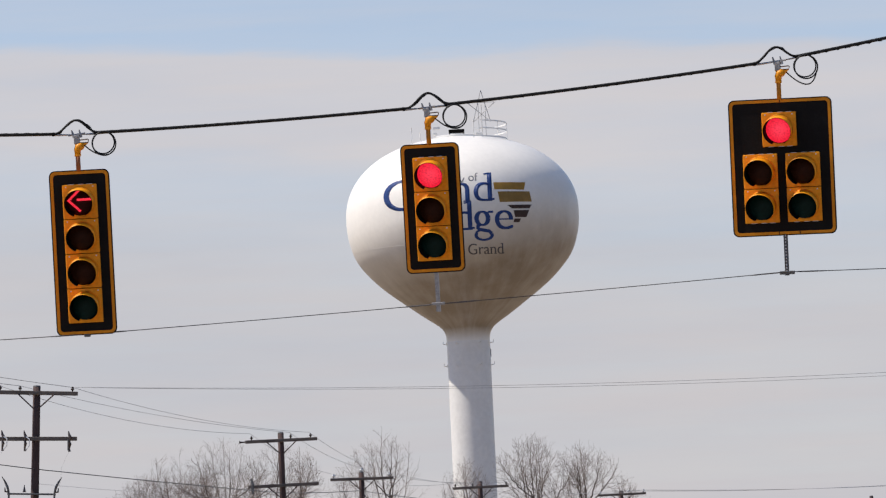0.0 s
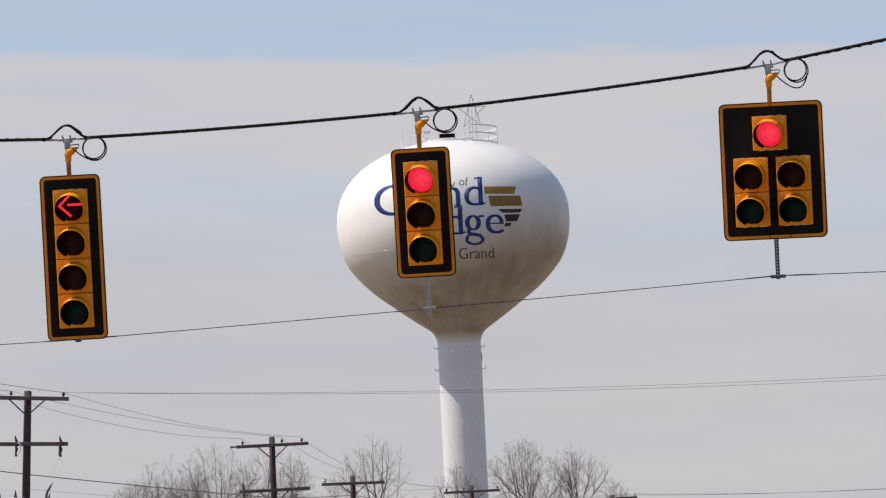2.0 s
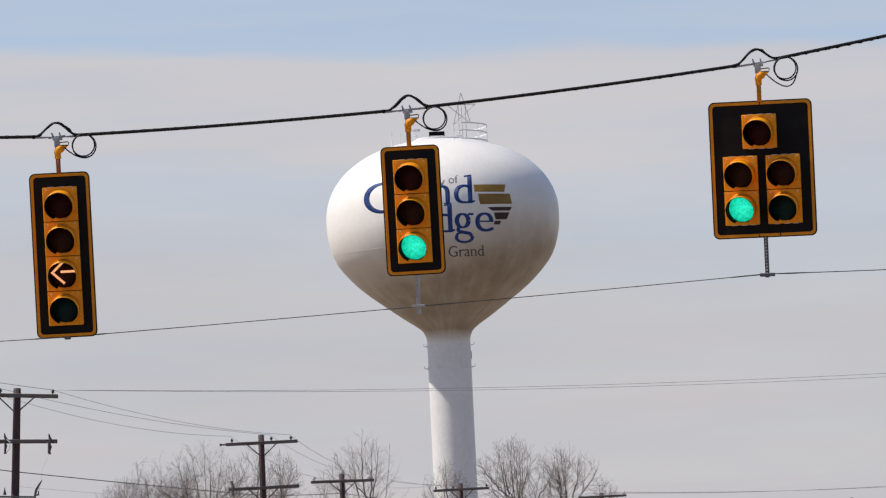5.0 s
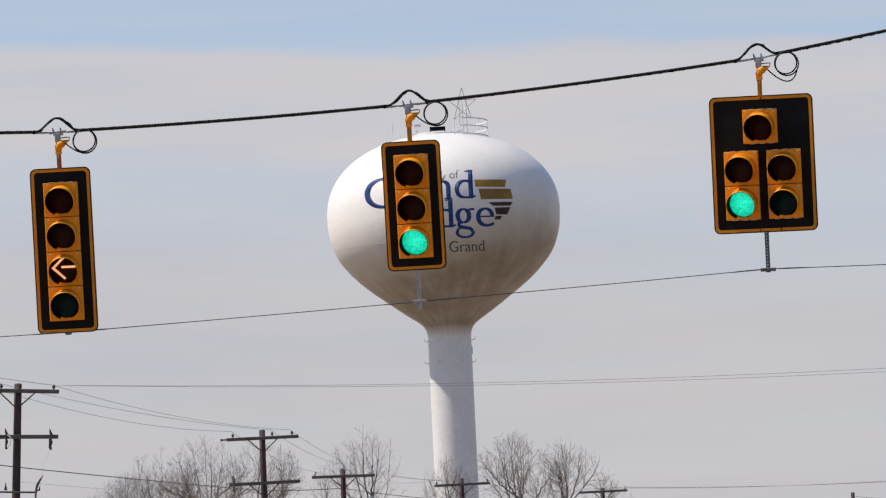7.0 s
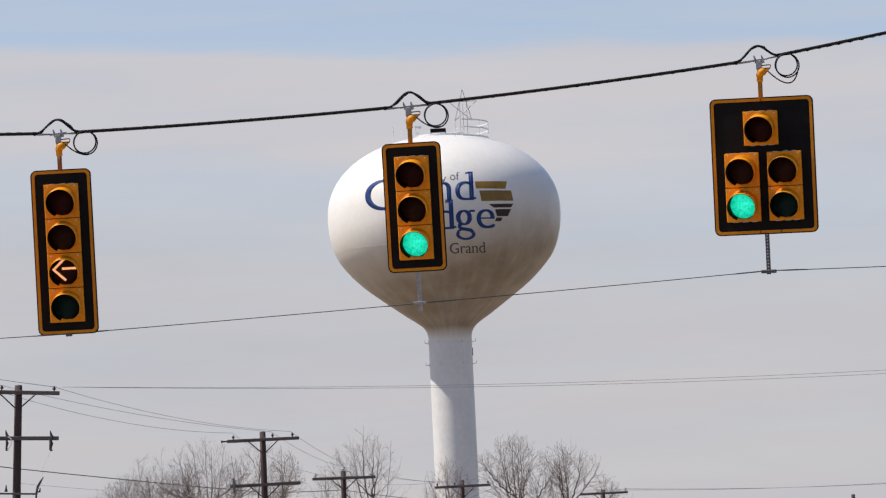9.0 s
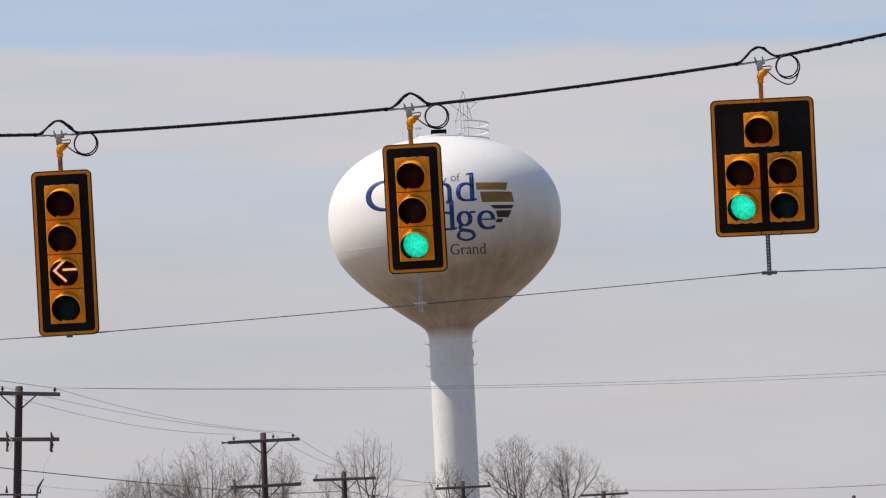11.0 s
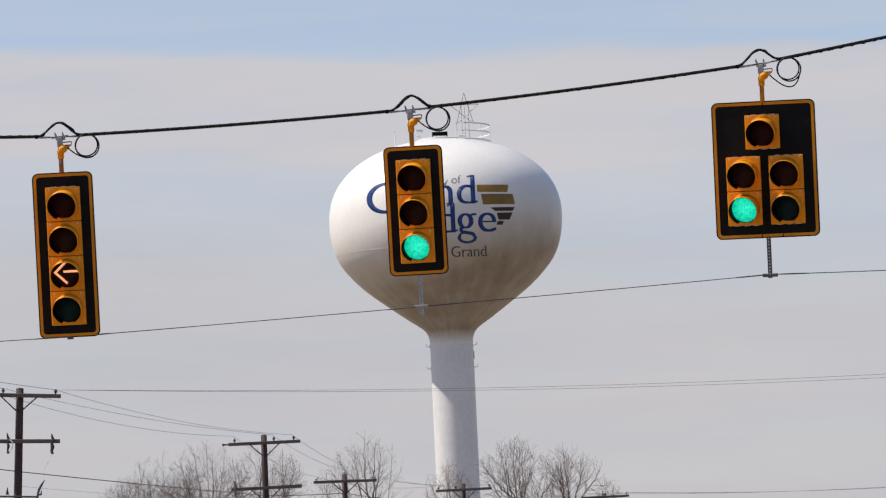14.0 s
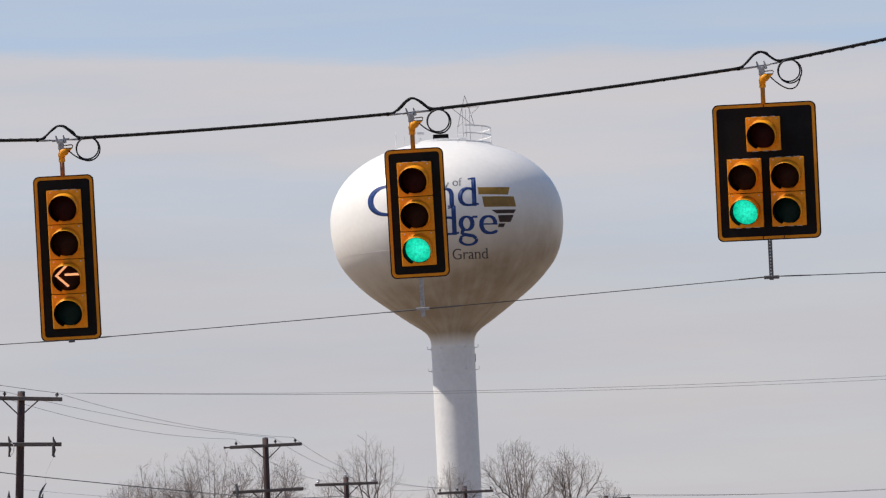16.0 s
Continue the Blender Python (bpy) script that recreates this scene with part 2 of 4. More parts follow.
BROWN = material("brown_lettering", (0.085, 0.048, 0.038), 0.5, vary=0.2, grain=3, patch=0.8)


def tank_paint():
    """White paint with mildew running down the lower bowl in streaks, and shade painted in away from the sun."""
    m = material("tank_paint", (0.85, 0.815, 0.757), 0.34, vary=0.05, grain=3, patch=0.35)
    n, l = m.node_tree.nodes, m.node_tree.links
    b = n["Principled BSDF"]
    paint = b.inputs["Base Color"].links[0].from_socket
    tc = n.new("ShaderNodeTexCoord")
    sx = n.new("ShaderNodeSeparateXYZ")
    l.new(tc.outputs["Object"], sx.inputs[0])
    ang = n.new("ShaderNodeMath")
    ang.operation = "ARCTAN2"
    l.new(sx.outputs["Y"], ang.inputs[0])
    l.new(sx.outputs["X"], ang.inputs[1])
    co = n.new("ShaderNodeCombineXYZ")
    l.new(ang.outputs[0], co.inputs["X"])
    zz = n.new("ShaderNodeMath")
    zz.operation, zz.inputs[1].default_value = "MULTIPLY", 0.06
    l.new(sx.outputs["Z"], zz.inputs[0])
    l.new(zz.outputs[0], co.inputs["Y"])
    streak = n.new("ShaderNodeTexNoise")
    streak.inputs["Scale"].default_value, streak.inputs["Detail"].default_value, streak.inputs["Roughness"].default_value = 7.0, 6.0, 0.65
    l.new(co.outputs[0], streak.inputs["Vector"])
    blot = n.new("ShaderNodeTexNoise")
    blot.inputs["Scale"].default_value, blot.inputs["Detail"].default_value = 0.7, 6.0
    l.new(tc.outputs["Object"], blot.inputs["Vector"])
    low = n.new("ShaderNodeMapRange")       # the mildew sits on the bowl; its mask also carries the painted shade
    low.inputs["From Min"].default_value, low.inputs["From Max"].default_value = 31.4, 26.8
    shade_side = n.new("ShaderNodeMath")         # the brown rises higher away from the sun, as painted shade
    shade_side.operation, shade_side.inputs[1].default_value = "MULTIPLY_ADD", -0.25
    l.new(sx.outputs["X"], shade_side.inputs[0])
    l.new(sx.outputs["Z"], shade_side.inputs[2])
    l.new(shade_side.outputs[0], low.inputs["Value"])
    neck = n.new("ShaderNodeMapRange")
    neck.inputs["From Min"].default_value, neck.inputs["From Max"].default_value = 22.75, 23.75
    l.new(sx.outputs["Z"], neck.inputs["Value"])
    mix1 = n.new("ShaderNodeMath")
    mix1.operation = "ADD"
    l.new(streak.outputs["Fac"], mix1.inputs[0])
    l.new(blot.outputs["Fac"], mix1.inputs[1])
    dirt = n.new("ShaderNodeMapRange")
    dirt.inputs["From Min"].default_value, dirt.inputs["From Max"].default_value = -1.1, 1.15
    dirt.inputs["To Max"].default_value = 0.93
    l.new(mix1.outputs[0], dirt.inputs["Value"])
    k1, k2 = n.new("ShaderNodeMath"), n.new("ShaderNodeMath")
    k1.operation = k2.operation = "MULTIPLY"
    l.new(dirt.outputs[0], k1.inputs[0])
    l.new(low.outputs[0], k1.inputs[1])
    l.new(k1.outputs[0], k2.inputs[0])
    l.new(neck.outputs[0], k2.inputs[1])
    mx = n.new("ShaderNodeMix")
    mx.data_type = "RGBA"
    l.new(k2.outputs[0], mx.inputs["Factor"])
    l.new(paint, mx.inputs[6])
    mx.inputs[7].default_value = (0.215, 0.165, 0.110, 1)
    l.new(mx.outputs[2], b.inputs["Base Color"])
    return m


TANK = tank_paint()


# ---- mesh helpers ----
def part(name, bm, mat, parent=None, label="", smooth=False):
    """Links a bmesh as one mesh object under a thing or a part."""
    if isinstance(bm, bpy.types.Mesh):
        me = bm
    else:
        me = bpy.data.meshes.new(name)
        bm.to_mesh(me)
        bm.free()
    if not me.materials:
        me.materials.append(mat)
    if smooth:
        me.polygons.foreach_set("use_smooth", [True] * len(me.polygons))
    ob = new(name, me)
    ob.parent = parent
    if label:
        tagged(ob, label)
    return ob


def thing(name, m, label, category, group="", kind=""):
    ob = new(name)
    ob.empty_display_size = 0.2
    ob.matrix_basis = m
    return tagged(ob, label, category, group, kind)


def box(x0, x1, y0, y1, z0, z1, bevel=0.0, bm=None):
    bm = bm or bmesh.new()
    made = bmesh.ops.create_cube(bm, size=1.0)["verts"]
    for v in made:
        v.co = Vector(((x0 + x1) / 2 + v.co.x * (x1 - x0), (y0 + y1) / 2 + v.co.y * (y1 - y0), (z0 + z1) / 2 + v.co.z * (z1 - z0)))
    if bevel:
        edges = {e for v in made for e in v.link_edges}
        bmesh.ops.bevel(bm, geom=list(edges), offset=bevel, segments=2, affect="EDGES", profile=0.5)
    return bm


def tube(points, radius, sides=8, bm=None, closed=False, caps=True):
    """A round bar along points; radius: one number or one for each point."""
    bm = bm or bmesh.new()
    pts = [Vector(p) for p in points]
    n = len(pts)
    rad = radius if isinstance(radius, (list, tuple)) else [radius] * n
    rings, side = [], None
    for i, p in enumerate(pts):
        a = pts[(i - 1) % n] if closed or i else p
        b = pts[(i + 1) % n] if closed or i < n - 1 else p
        t = (b - a).normalized()
        if side is None:
            side = t.orthogonal().normalized()
        side = (side - t * side.dot(t)).normalized()
        up = t.cross(side)
        rings.append([bm.verts.new(p + (side * math.cos(2 * math.pi * k / sides) + up * math.sin(2 * math.pi * k / sides)) * rad[i]) for k in range(sides)])
    for i in range(n if closed else n - 1):
        r0, r1 = rings[i], rings[(i + 1) % n]
        shift = 0
        if closed and i == n - 1:
            shift = min(range(sides), key=lambda s: (r0[0].co - r1[s].co).length)
        for k in range(sides):
            bm.faces.new((r0[k], r0[(k + 1) % sides], r1[(k + 1 + shift) % sides], r1[(k + shift) % sides]))
    if caps and not closed:
        bm.faces.new(rings[0][::-1])
        bm.faces.new(rings[-1])
    return bm


def lathe(profile, sides=96, bm=None):
    """Turns (radius, height) pairs round the z axis."""
    bm = bm or bmesh.new()
    rings = []
    for r, z in profile:
        if r < 1e-4:
            rings.append([bm.verts.new((0, 0, z))])
        else:
            rings.append([bm.verts.new((r * math.cos(2 * math.pi * k / sides), r * math.sin(2 * math.pi * k / sides), z)) for k in range(sides)])
    for a, b in zip(rings, rings[1:]):
        for k in range(sides):
            j = (k + 1) % sides
            if len(a) == 1:
                bm.faces.new((a[0], b[j], b[k]))
            elif len(b) == 1:
                bm.faces.new((a[k], a[j], b[0]))
            else:
                bm.faces.new((a[k], a[j], b[j], b[k]))
    bmesh.ops.recalc_face_normals(bm, faces=bm.faces)
    return bm


def rounded(w, h, r, steps=6):
    """The outline of a rounded rectangle round the origin, in x and z."""
    out = []
    for cx, cz, a0 in ((w / 2 - r, h / 2 - r, 0), (-w / 2 + r, h / 2 - r, 90), (-w / 2 + r, -h / 2 + r, 180), (w / 2 - r, -h / 2 + r, 270)):
        for i in range(steps + 1):
            a = radians(a0 + 90 * i / steps)
            out.append((cx + r * math.cos(a), cz + r * math.sin(a)))
    return out


def slab(outline, y0, y1, hole=None, bm=None):
    """A plate with an outline in x and z, from y0 to y1; hole: an outline with as many points."""
    bm = bm or bmesh.new()
    f = [bm.verts.new((x, y0, z)) for x, z in outline]
    b = [bm.verts.new((x, y1, z)) for x, z in outline]
    n = len(outline)
    for i in range(n):
        bm.faces.new((f[i], b[i], b[(i + 1) % n], f[(i + 1) % n]))
    if hole:
        hf = [bm.verts.new((x, y0, z)) for x, z in hole]
        hb = [bm.verts.new((x, y1, z)) for x, z in hole]
        for i in range(n):
            j = (i + 1) % n
            bm.faces.new((hf[i], hf[j], hb[j], hb[i]))
            bm.faces.new((f[i], f[j], hf[j], hf[i]))
            bm.faces.new((b[i], hb[i], hb[j], b[j]))
    else:
        bm.faces.new(f)
        bm.faces.new(b[::-1])
    bmesh.ops.recalc_face_normals(bm, faces=bm.faces)
    return bm


def sagging(p0, p1, sag, n=24):
    p0, p1 = Vector(p0), Vector(p1)
    return [p0.lerp(p1, i / n) - Vector((0, 0, 4 * sag * (i / n) * (1 - i / n))) for i in range(n + 1)]


def wire(name, points, radius, mat, label, category, sides=6):
    return tagged(part(name, tube(points, radius, sides), mat, smooth=True), label, category)


# ---- ground ----
gm = bmesh.new()
bmesh.ops.create_grid(gm, x_segments=60, y_segments=60, size=4500)
tagged(part("ground", gm, GROUND), "flat ground of dry spring grass", "ground", kind="structure")


# ---- water tower ----
TOWER = Vector((0.30, 320.0, 0.0))
BELLY_R, BELLY_Z, CROWN = 7.39, 30.9, 5.02
SHAFT_R = 1.37
# heights and radii of the bowl below the belly, down to the neck
BOWL = [(22.4, 1.37), (22.9, 1.37), (23.4, 1.43), (23.85, 1.71), (24.55, 2.70), (25.4, 3.86), (26.4, 5.16), (27.3, 6.08), (28.3, 6.83), (29.6, 7.27), (30.9, 7.39), (32.2, 7.27)]


def tank_radius(z):
    """Radius of the tank at a height."""
    if z >= BELLY_Z:
        return BELLY_R * max(0.0, 1 - ((z - BELLY_Z) / CROWN) ** 2.15) ** (1 / 2.15)
    if z <= BOWL[1][0]:
        return SHAFT_R
    i = next(k for k in range(1, len(BOWL) - 2) if z <= BOWL[k + 1][0])
    (za, ra), (z0, r0), (z1, r1), (zb, rb) = BOWL[i - 1:i + 3]
    u, h = (z - z0) / (z1 - z0), z1 - z0
    m0, m1 = (r1 - ra) / (z1 - za) * h, (rb - r0) / (zb - z0) * h
    return (2 * u ** 3 - 3 * u * u + 1) * r0 + (u ** 3 - 2 * u * u + u) * m0 + (3 * u * u - 2 * u ** 3) * r1 + (u ** 3 - u * u) * m1


def on_tank(x, z, off=0.008):
    """A point on the front of the tank, x metres beside its axis."""
    r = tank_radius(z) + off
    return Vector((x, -math.sqrt(max(0.01, r * r - x * x)), z))


def islands(bm):
    """The separate shapes of a mesh from the left to the right, as lists of corners."""
    left, out = set(bm.verts), []
    while left:
        heap, got = [left.pop()], []
        while heap:
            v = heap.pop()
            got.append(v)
            for e in v.link_edges:
                w = e.other_vert(v)
                if w in left:
                    left.remove(w)
                    heap.append(w)
        out.append(got)
    return sorted(out, key=lambda vs: min(v.co.x for v in vs))


def brush(bm, pts, thick, thin):
    """A brush stroke, broad where it runs upright and fine where it runs level."""
    rows = []
    for i, p in enumerate(pts):
        t = (pts[min(i + 1, len(pts) - 1)] - pts[max(i - 1, 0)]).normalized()
        w = (thin + (thick - thin) * abs(t.y) ** 1.3) / 2
        side = Vector((-t.y, t.x, 0)) * w
        rows.append((bm.verts.new(p + side), bm.verts.new(p - side)))
    for (a, b), (c, d) in zip(rows, rows[1:]):
        bm.faces.new((a, b, d, c))


def lettering(name, text, x0, x1, z0, z1, mat, parent, slim=0.0, serifs=False, drop=0.0):
    """Letters painted round the tank, filling a field in x and z; slim: how much finer level strokes are than upright ones."""
    cu = bpy.data.curves.new(name, "FONT")
    cu.body, cu.size, cu.extrude, cu.offset, cu.resolution_u = text, 1.0, 0.0, -slim, 8
    tmp = bpy.data.objects.new("letters", cu)
    scene.collection.objects.link(tmp)
    bpy.context.view_layer.update()
    me = bpy.data.meshes.new_from_object(tmp.evaluated_get(bpy.context.evaluated_depsgraph_get()))
    bpy.data.objects.remove(tmp)
    src = bmesh.new()
    src.from_mesh(me)
    bmesh.ops.remove_doubles(src, verts=src.verts, dist=1e-4)
    extra = []                                # strokes: corners, broad and fine width
    if serifs:
        letters = islands(src)
        for ch, vs in zip(text, letters):
            lx, rx = min(v.co.x for v in vs), max(v.co.x for v in vs)
            ly, ry = min(v.co.y for v in vs), max(v.co.y for v in vs)
            stem = 0.085
            feet = {"r": [lx + 0.04], "n": [lx + 0.04, rx - 0.04], "L": [lx + 0.04]}.get(ch, [])
            for fx in feet:
                extra.append(([Vector((fx - 0.085, ly + 0.014, 0)), Vector((fx + 0.085, ly + 0.014, 0))], 0.03, 0.03))
            if ch == "d":
                extra.append(([Vector((rx - stem, ly + 0.03, 0)), Vector((rx + 0.07, ly + 0.045, 0))], 0.045, 0.045))
                extra.append(([Vector((rx - stem - 0.07, ry - 0.035, 0)), Vector((rx - 0.03, ry - 0.012, 0))], 0.04, 0.03))
            if ch in "rn":
                extra.append(([Vector((lx - 0.06, ry - 0.05, 0)), Vector((lx + 0.05, ry - 0.025, 0))], 0.04, 0.03))
            if ch == "L":
                extra.append(([Vector((lx - 0.05, ry - 0.014, 0)), Vector((lx + 0.14, ry - 0.014, 0))], 0.03, 0.03))
            if ch == "G" and drop:
                for v in vs:
                    v.co.y = ly + (v.co.y - ly) * 1.06 - drop
                    v.co.x = lx + (v.co.x - lx) * 1.24
            if ch in "ra" and drop:           # set close behind the broad capital
                for v in vs:
                    v.co.x = rx - (rx - v.co.x) * (0.80 if ch == "r" else 0.92)
            if ch == "g":                     # with two bowls and an ear
                w, h = rx - lx, ry - ly
                at = lambda u, v: Vector((lx + u * w, ly + v * h, 0))
                oval = lambda cx, cy, ax, ay, a0, a1: [at(cx + ax * math.cos(radians(a0 + (a1 - a0) * k / 28)), cy + ay * math.sin(radians(a0 + (a1 - a0) * k / 28))) for k in range(29)]
                extra.append((oval(0.42, 0.74, 0.33, 0.235, 0, 360), 0.105, 0.042))
                extra.append(([at(0.66, 0.90), at(0.82, 0.965), at(1.06, 0.965)], 0.05, 0.05))
                extra.append(([at(0.26, 0.545), at(0.15, 0.47), at(0.14, 0.41), at(0.24, 0.355), at(0.50, 0.325), at(0.78, 0.29), at(0.92, 0.20)], 0.085, 0.075))
                extra.append((oval(0.48, 0.155, 0.46, 0.165, 15, -215), 0.075, 0.048))
                extra.append((oval(0.48, 0.22, 0.46, 0.11, 165, 95), 0.055, 0.04))
                bmesh.ops.delete(src, geom=vs, context="VERTS")
    layers = [src]
    if slim:
        for shift in (-slim * 1.1 - 0.005, slim * 1.1 + 0.005):
            side = src.copy()
            bmesh.ops.translate(side, verts=side.verts, vec=(shift, 0, 0))
            layers.append(side)
    xs, ys = [v.co.x for v in src.verts], [v.co.y for v in src.verts if not drop or v.co.y > -0.02]
    ax, bx, ay, by = min(xs), max(xs), min(ys), max(ys)
    if "g" in text:
        ay = min(p.y for pts, _, _ in extra for p in pts) - 0.02
    for pts, thick, thin in extra:
        one = bmesh.new()
        brush(one, pts, thick, thin)
        layers.append(one)
    whole = bmesh.new()
    for i, bm in enumerate(layers):
        for v in bm.verts:
            v.co = Vector((x0 + (v.co.x - ax) / (bx - ax) * (x1 - x0), 0, z0 + (v.co.y - ay) / (by - ay) * (z1 - z0)))
        lx, rx = min(v.co.x for v in bm.verts), max(v.co.x for v in bm.verts)
        for k in range(int((rx - lx) / 0.22)):
            bmesh.ops.bisect_plane(bm, geom=bm.verts[:] + bm.edges[:] + bm.faces[:], plane_co=(lx + 0.22 * (k + 0.5), 0, 0), plane_no=(1, 0, 0))
        lz, rz = min(v.co.z for v in bm.verts), max(v.co.z for v in bm.verts)
        for k in range(int((rz - lz) / 0.22)):
            bmesh.ops.bisect_plane(bm, geom=bm.verts[:] + bm.edges[:] + bm.faces[:], plane_co=(0, 0, lz + 0.22 * (k + 0.5)), plane_no=(0, 0, 1))
        bmesh.ops.triangulate(bm, faces=bm.faces)
        for v in bm.verts:
            v.co = on_tank(v.co.x, v.co.z, 0.003 + 0.0008 * i)
        for f in bm.faces:
            if f.normal.y > 0:
                f.normal_flip()
        tmp_me = bpy.data.meshes.new("letters")
        bm.to_mesh(tmp_me)
        whole.from_mesh(tmp_me)
        bpy.data.meshes.remove(tmp_me)
    bmesh.ops.solidify(whole, geom=whole.faces[:], thickness=0.0015)
    return part(name, whole, mat, parent)


def painted_bar(name, corners, mat, parent):
    """A painted four-cornered field on the tank: lower left, lower right, upper right, upper left in x and z."""
    (ax, az), (bx, bz), (cx, cz), (dx, dz) = corners
    bm = bmesh.new()
    n, rows = 12, []
    for j in range(4):
        v = j / 3
        row = []
        for i in range(n + 1):
            u = i / n
            x = (ax * (1 - u) + bx * u) * (1 - v) + (dx * (1 - u) + cx * u) * v
            z = (az * (1 - u) + bz * u) * (1 - v) + (dz * (1 - u) + cz * u) * v
            row.append(bm.verts.new(on_tank(x, z)))
        rows.append(row)
    for a, b in zip(rows, rows[1:]):
        for i in range(n):
            bm.faces.new((a[i], a[i + 1], b[i + 1], b[i]))
    bmesh.ops.solidify(bm, geom=bm.faces[:], thickness=0.004)
    return part(name, bm, mat, parent)


def ring(radius, z, r, sides=72, bm=None, start=0.0, end=360.0):
    full = end - start >= 360
    pts = [(radius * math.cos(radians(start + (end - start) * i / sides)), radius * math.sin(radians(start + (end - start) * i / sides)), z) for i in range(sides if full else sides + 1)]
    return tube(pts, r, 6, bm, closed=full)


def water_tower():
    tower = thing("water_tower", Matrix.Translation(TOWER + Vector((0.16, 0, 0))) @ Matrix.Rotation(radians(-0.36), 4, "Y"), "white steel water tower with blue lettering and mildewed bowl", "water tower")
    zs = [22.9 + i * 0.125 for i in range(9)] + [23.9 + (BELLY_Z - 23.9) * i / 44 for i in range(1, 45)]
    profile = [(tank_radius(z), z) for z in zs]
    rise = [BELLY_Z + CROWN * math.sin(radians(2.5 * i)) for i in range(1, 36)]
    profile += [(tank_radius(z), z) for z in rise] + [(0, BELLY_Z + CROWN)]
    part("tank", lathe(profile, 128), TANK, tower, "glossy white tank, its bowl streaked with mildew and darkened for shade", smooth=True)
    part("pedestal", lathe([(3.4, 0.0), (3.3, 0.4), (2.5, 2.6), (1.9, 4.2), (1.55, 5.8), (1.42, 7.4), (SHAFT_R, 9.0), (SHAFT_R, 14.0), (SHAFT_R, 18.0), (SHAFT_R, 22.9)], 64), WHITE, tower, "plain white steel shaft", smooth=True)
    for z in (11.6,):
        part("weld_seam", ring(SHAFT_R, z, 0.012), WHITE, tower)
    for z, r in ((28.70, 0.010), (26.4, 0.006)):
        part("weld_seam", ring(tank_radius(z), z, r, 120), TANK, tower)
    for z in (22.75, 21.35):
        hoop = part("cable_hoop", ring(SHAFT_R + 0.07, z, 0.007, 48), WHITE, tower, "thin steel hoop round the shaft")
        for a in (-8, 40, 95, 150, 187, 240, 300):
            c, s = math.cos(radians(a)), math.sin(radians(a))
            part("bracket", tube([(c * SHAFT_R * 0.98, s * SHAFT_R * 0.98, z), (c * (SHAFT_R + 0.24), s * (SHAFT_R + 0.24), z + 0.04), (c * (SHAFT_R + 0.24), s * (SHAFT_R + 0.24), z + 0.2)], 0.022, 6), WHITE, hoop)
    part("conduit_box", box(SHAFT_R - 0.03, SHAFT_R + 0.04, -0.10, 0.04, 21.88, 22.38, 0.015), DULL, tower, "dark conduit box on the shaft")
    # railing round the crown
    crown_z = lambda x, y: BELLY_Z + CROWN * (1 - (math.hypot(x, y) / BELLY_R) ** 2.15) ** (1 / 2.15)
    rail_r, top = 3.06, 36.68
    foot = crown_z(rail_r, 0)
    railing = part("railing", ring(rail_r, top, 0.017, 36, None, -72, 72), WHITE, tower, "white tubular railing on the crown")
    part("rail", ring(rail_r, (top + foot) / 2 + 0.05, 0.015, 36, None, -72, 72), WHITE, railing)
    for a in (radians(k) for k in (-72, -36, -4, 30, 72)):
        part("post", tube([(rail_r * math.cos(a), rail_r * math.sin(a), foot - 0.05), (rail_r * math.cos(a), rail_r * math.sin(a), top)], 0.026, 6), WHITE, railing)
    for z, w in ((top - 0.02, 0.075), (top - 0.50, 0.075), (foot + 0.10, 0.09)):
        band = bmesh.new()
        edge = [(math.cos(radians(a)), math.sin(radians(a))) for a in range(-62, 41, 6)]
        for r0 in (rail_r - 0.012, rail_r + 0.012):
            low_row = [band.verts.new((c * r0, q * r0, z - w / 2)) for c, q in edge]
            high_row = [band.verts.new((c * r0, q * r0, z + w / 2)) for c, q in edge]
            for i in range(len(edge) - 1):
                band.faces.new((low_row[i], low_row[i + 1], high_row[i + 1], high_row[i]))
        part("guard_board", band, WHITE, railing, "flat white guard board")
    roof_z = crown_z(0, 0)
    part("roof_ring", lathe([(0.0, roof_z + 0.05), (1.55, roof_z + 0.05), (1.60, roof_z + 0.02), (1.60, roof_z - 0.25)], 48), WHITE, tower, "low white curb round the roof hatch", smooth=False)
    vent = part("vent", box(-0.56, 0.30, -1.0, -0.2, roof_z - 0.1, roof_z + 0.17, 0.02), WHITE, tower)
    part("vent_hood", box(-0.62, 0.37, -1.05, -0.15, roof_z + 0.17, roof_z + 0.41, 0.03), INNER, vent, "dark metal vent hood")
    lamp = part("beacon_post", tube([(-1.62, -0.5, crown_z(1.62, 0.5) - 0.05), (-1.62, -0.5, 36.62)], 0.018, 8), WHITE, tower)
    part("beacon_box", box(-1.62, -1.18, -0.66, -0.34, 36.42, 36.58, 0.02), ZINC, lamp, "grey equipment box on a post")
    part("beacon_box", box(-1.62, -1.36, -0.66, -0.34, 36.04, 36.20, 0.02), WHITE, lamp)
    part("hatch", box(-0.22, 0.22, -0.22, 0.22, 0, 0.30, 0.03), WHITE, tower).location = (1.3, -0.9, crown_z(1.3, 0.9) - 0.06)
    for x, h in ((-2.98, 1.05), (-2.45, 0.62)):
        part("antenna", tube([(x, -0.5, crown_z(x, 0.5) - 0.05), (x, -0.5, crown_z(x, 0.5) + h)], 0.035, 6), WHITE, tower)
    # a wire-frame star with its stand
    sx, sy, sz, sr = 1.52, -0.2, 37.72, 1.05
    tips = [Vector((sx + sr * math.sin(2 * math.pi * k / 5) * 0.88, sy, sz + sr * math.cos(2 * math.pi * k / 5) * 1.05)) for k in range(5)]
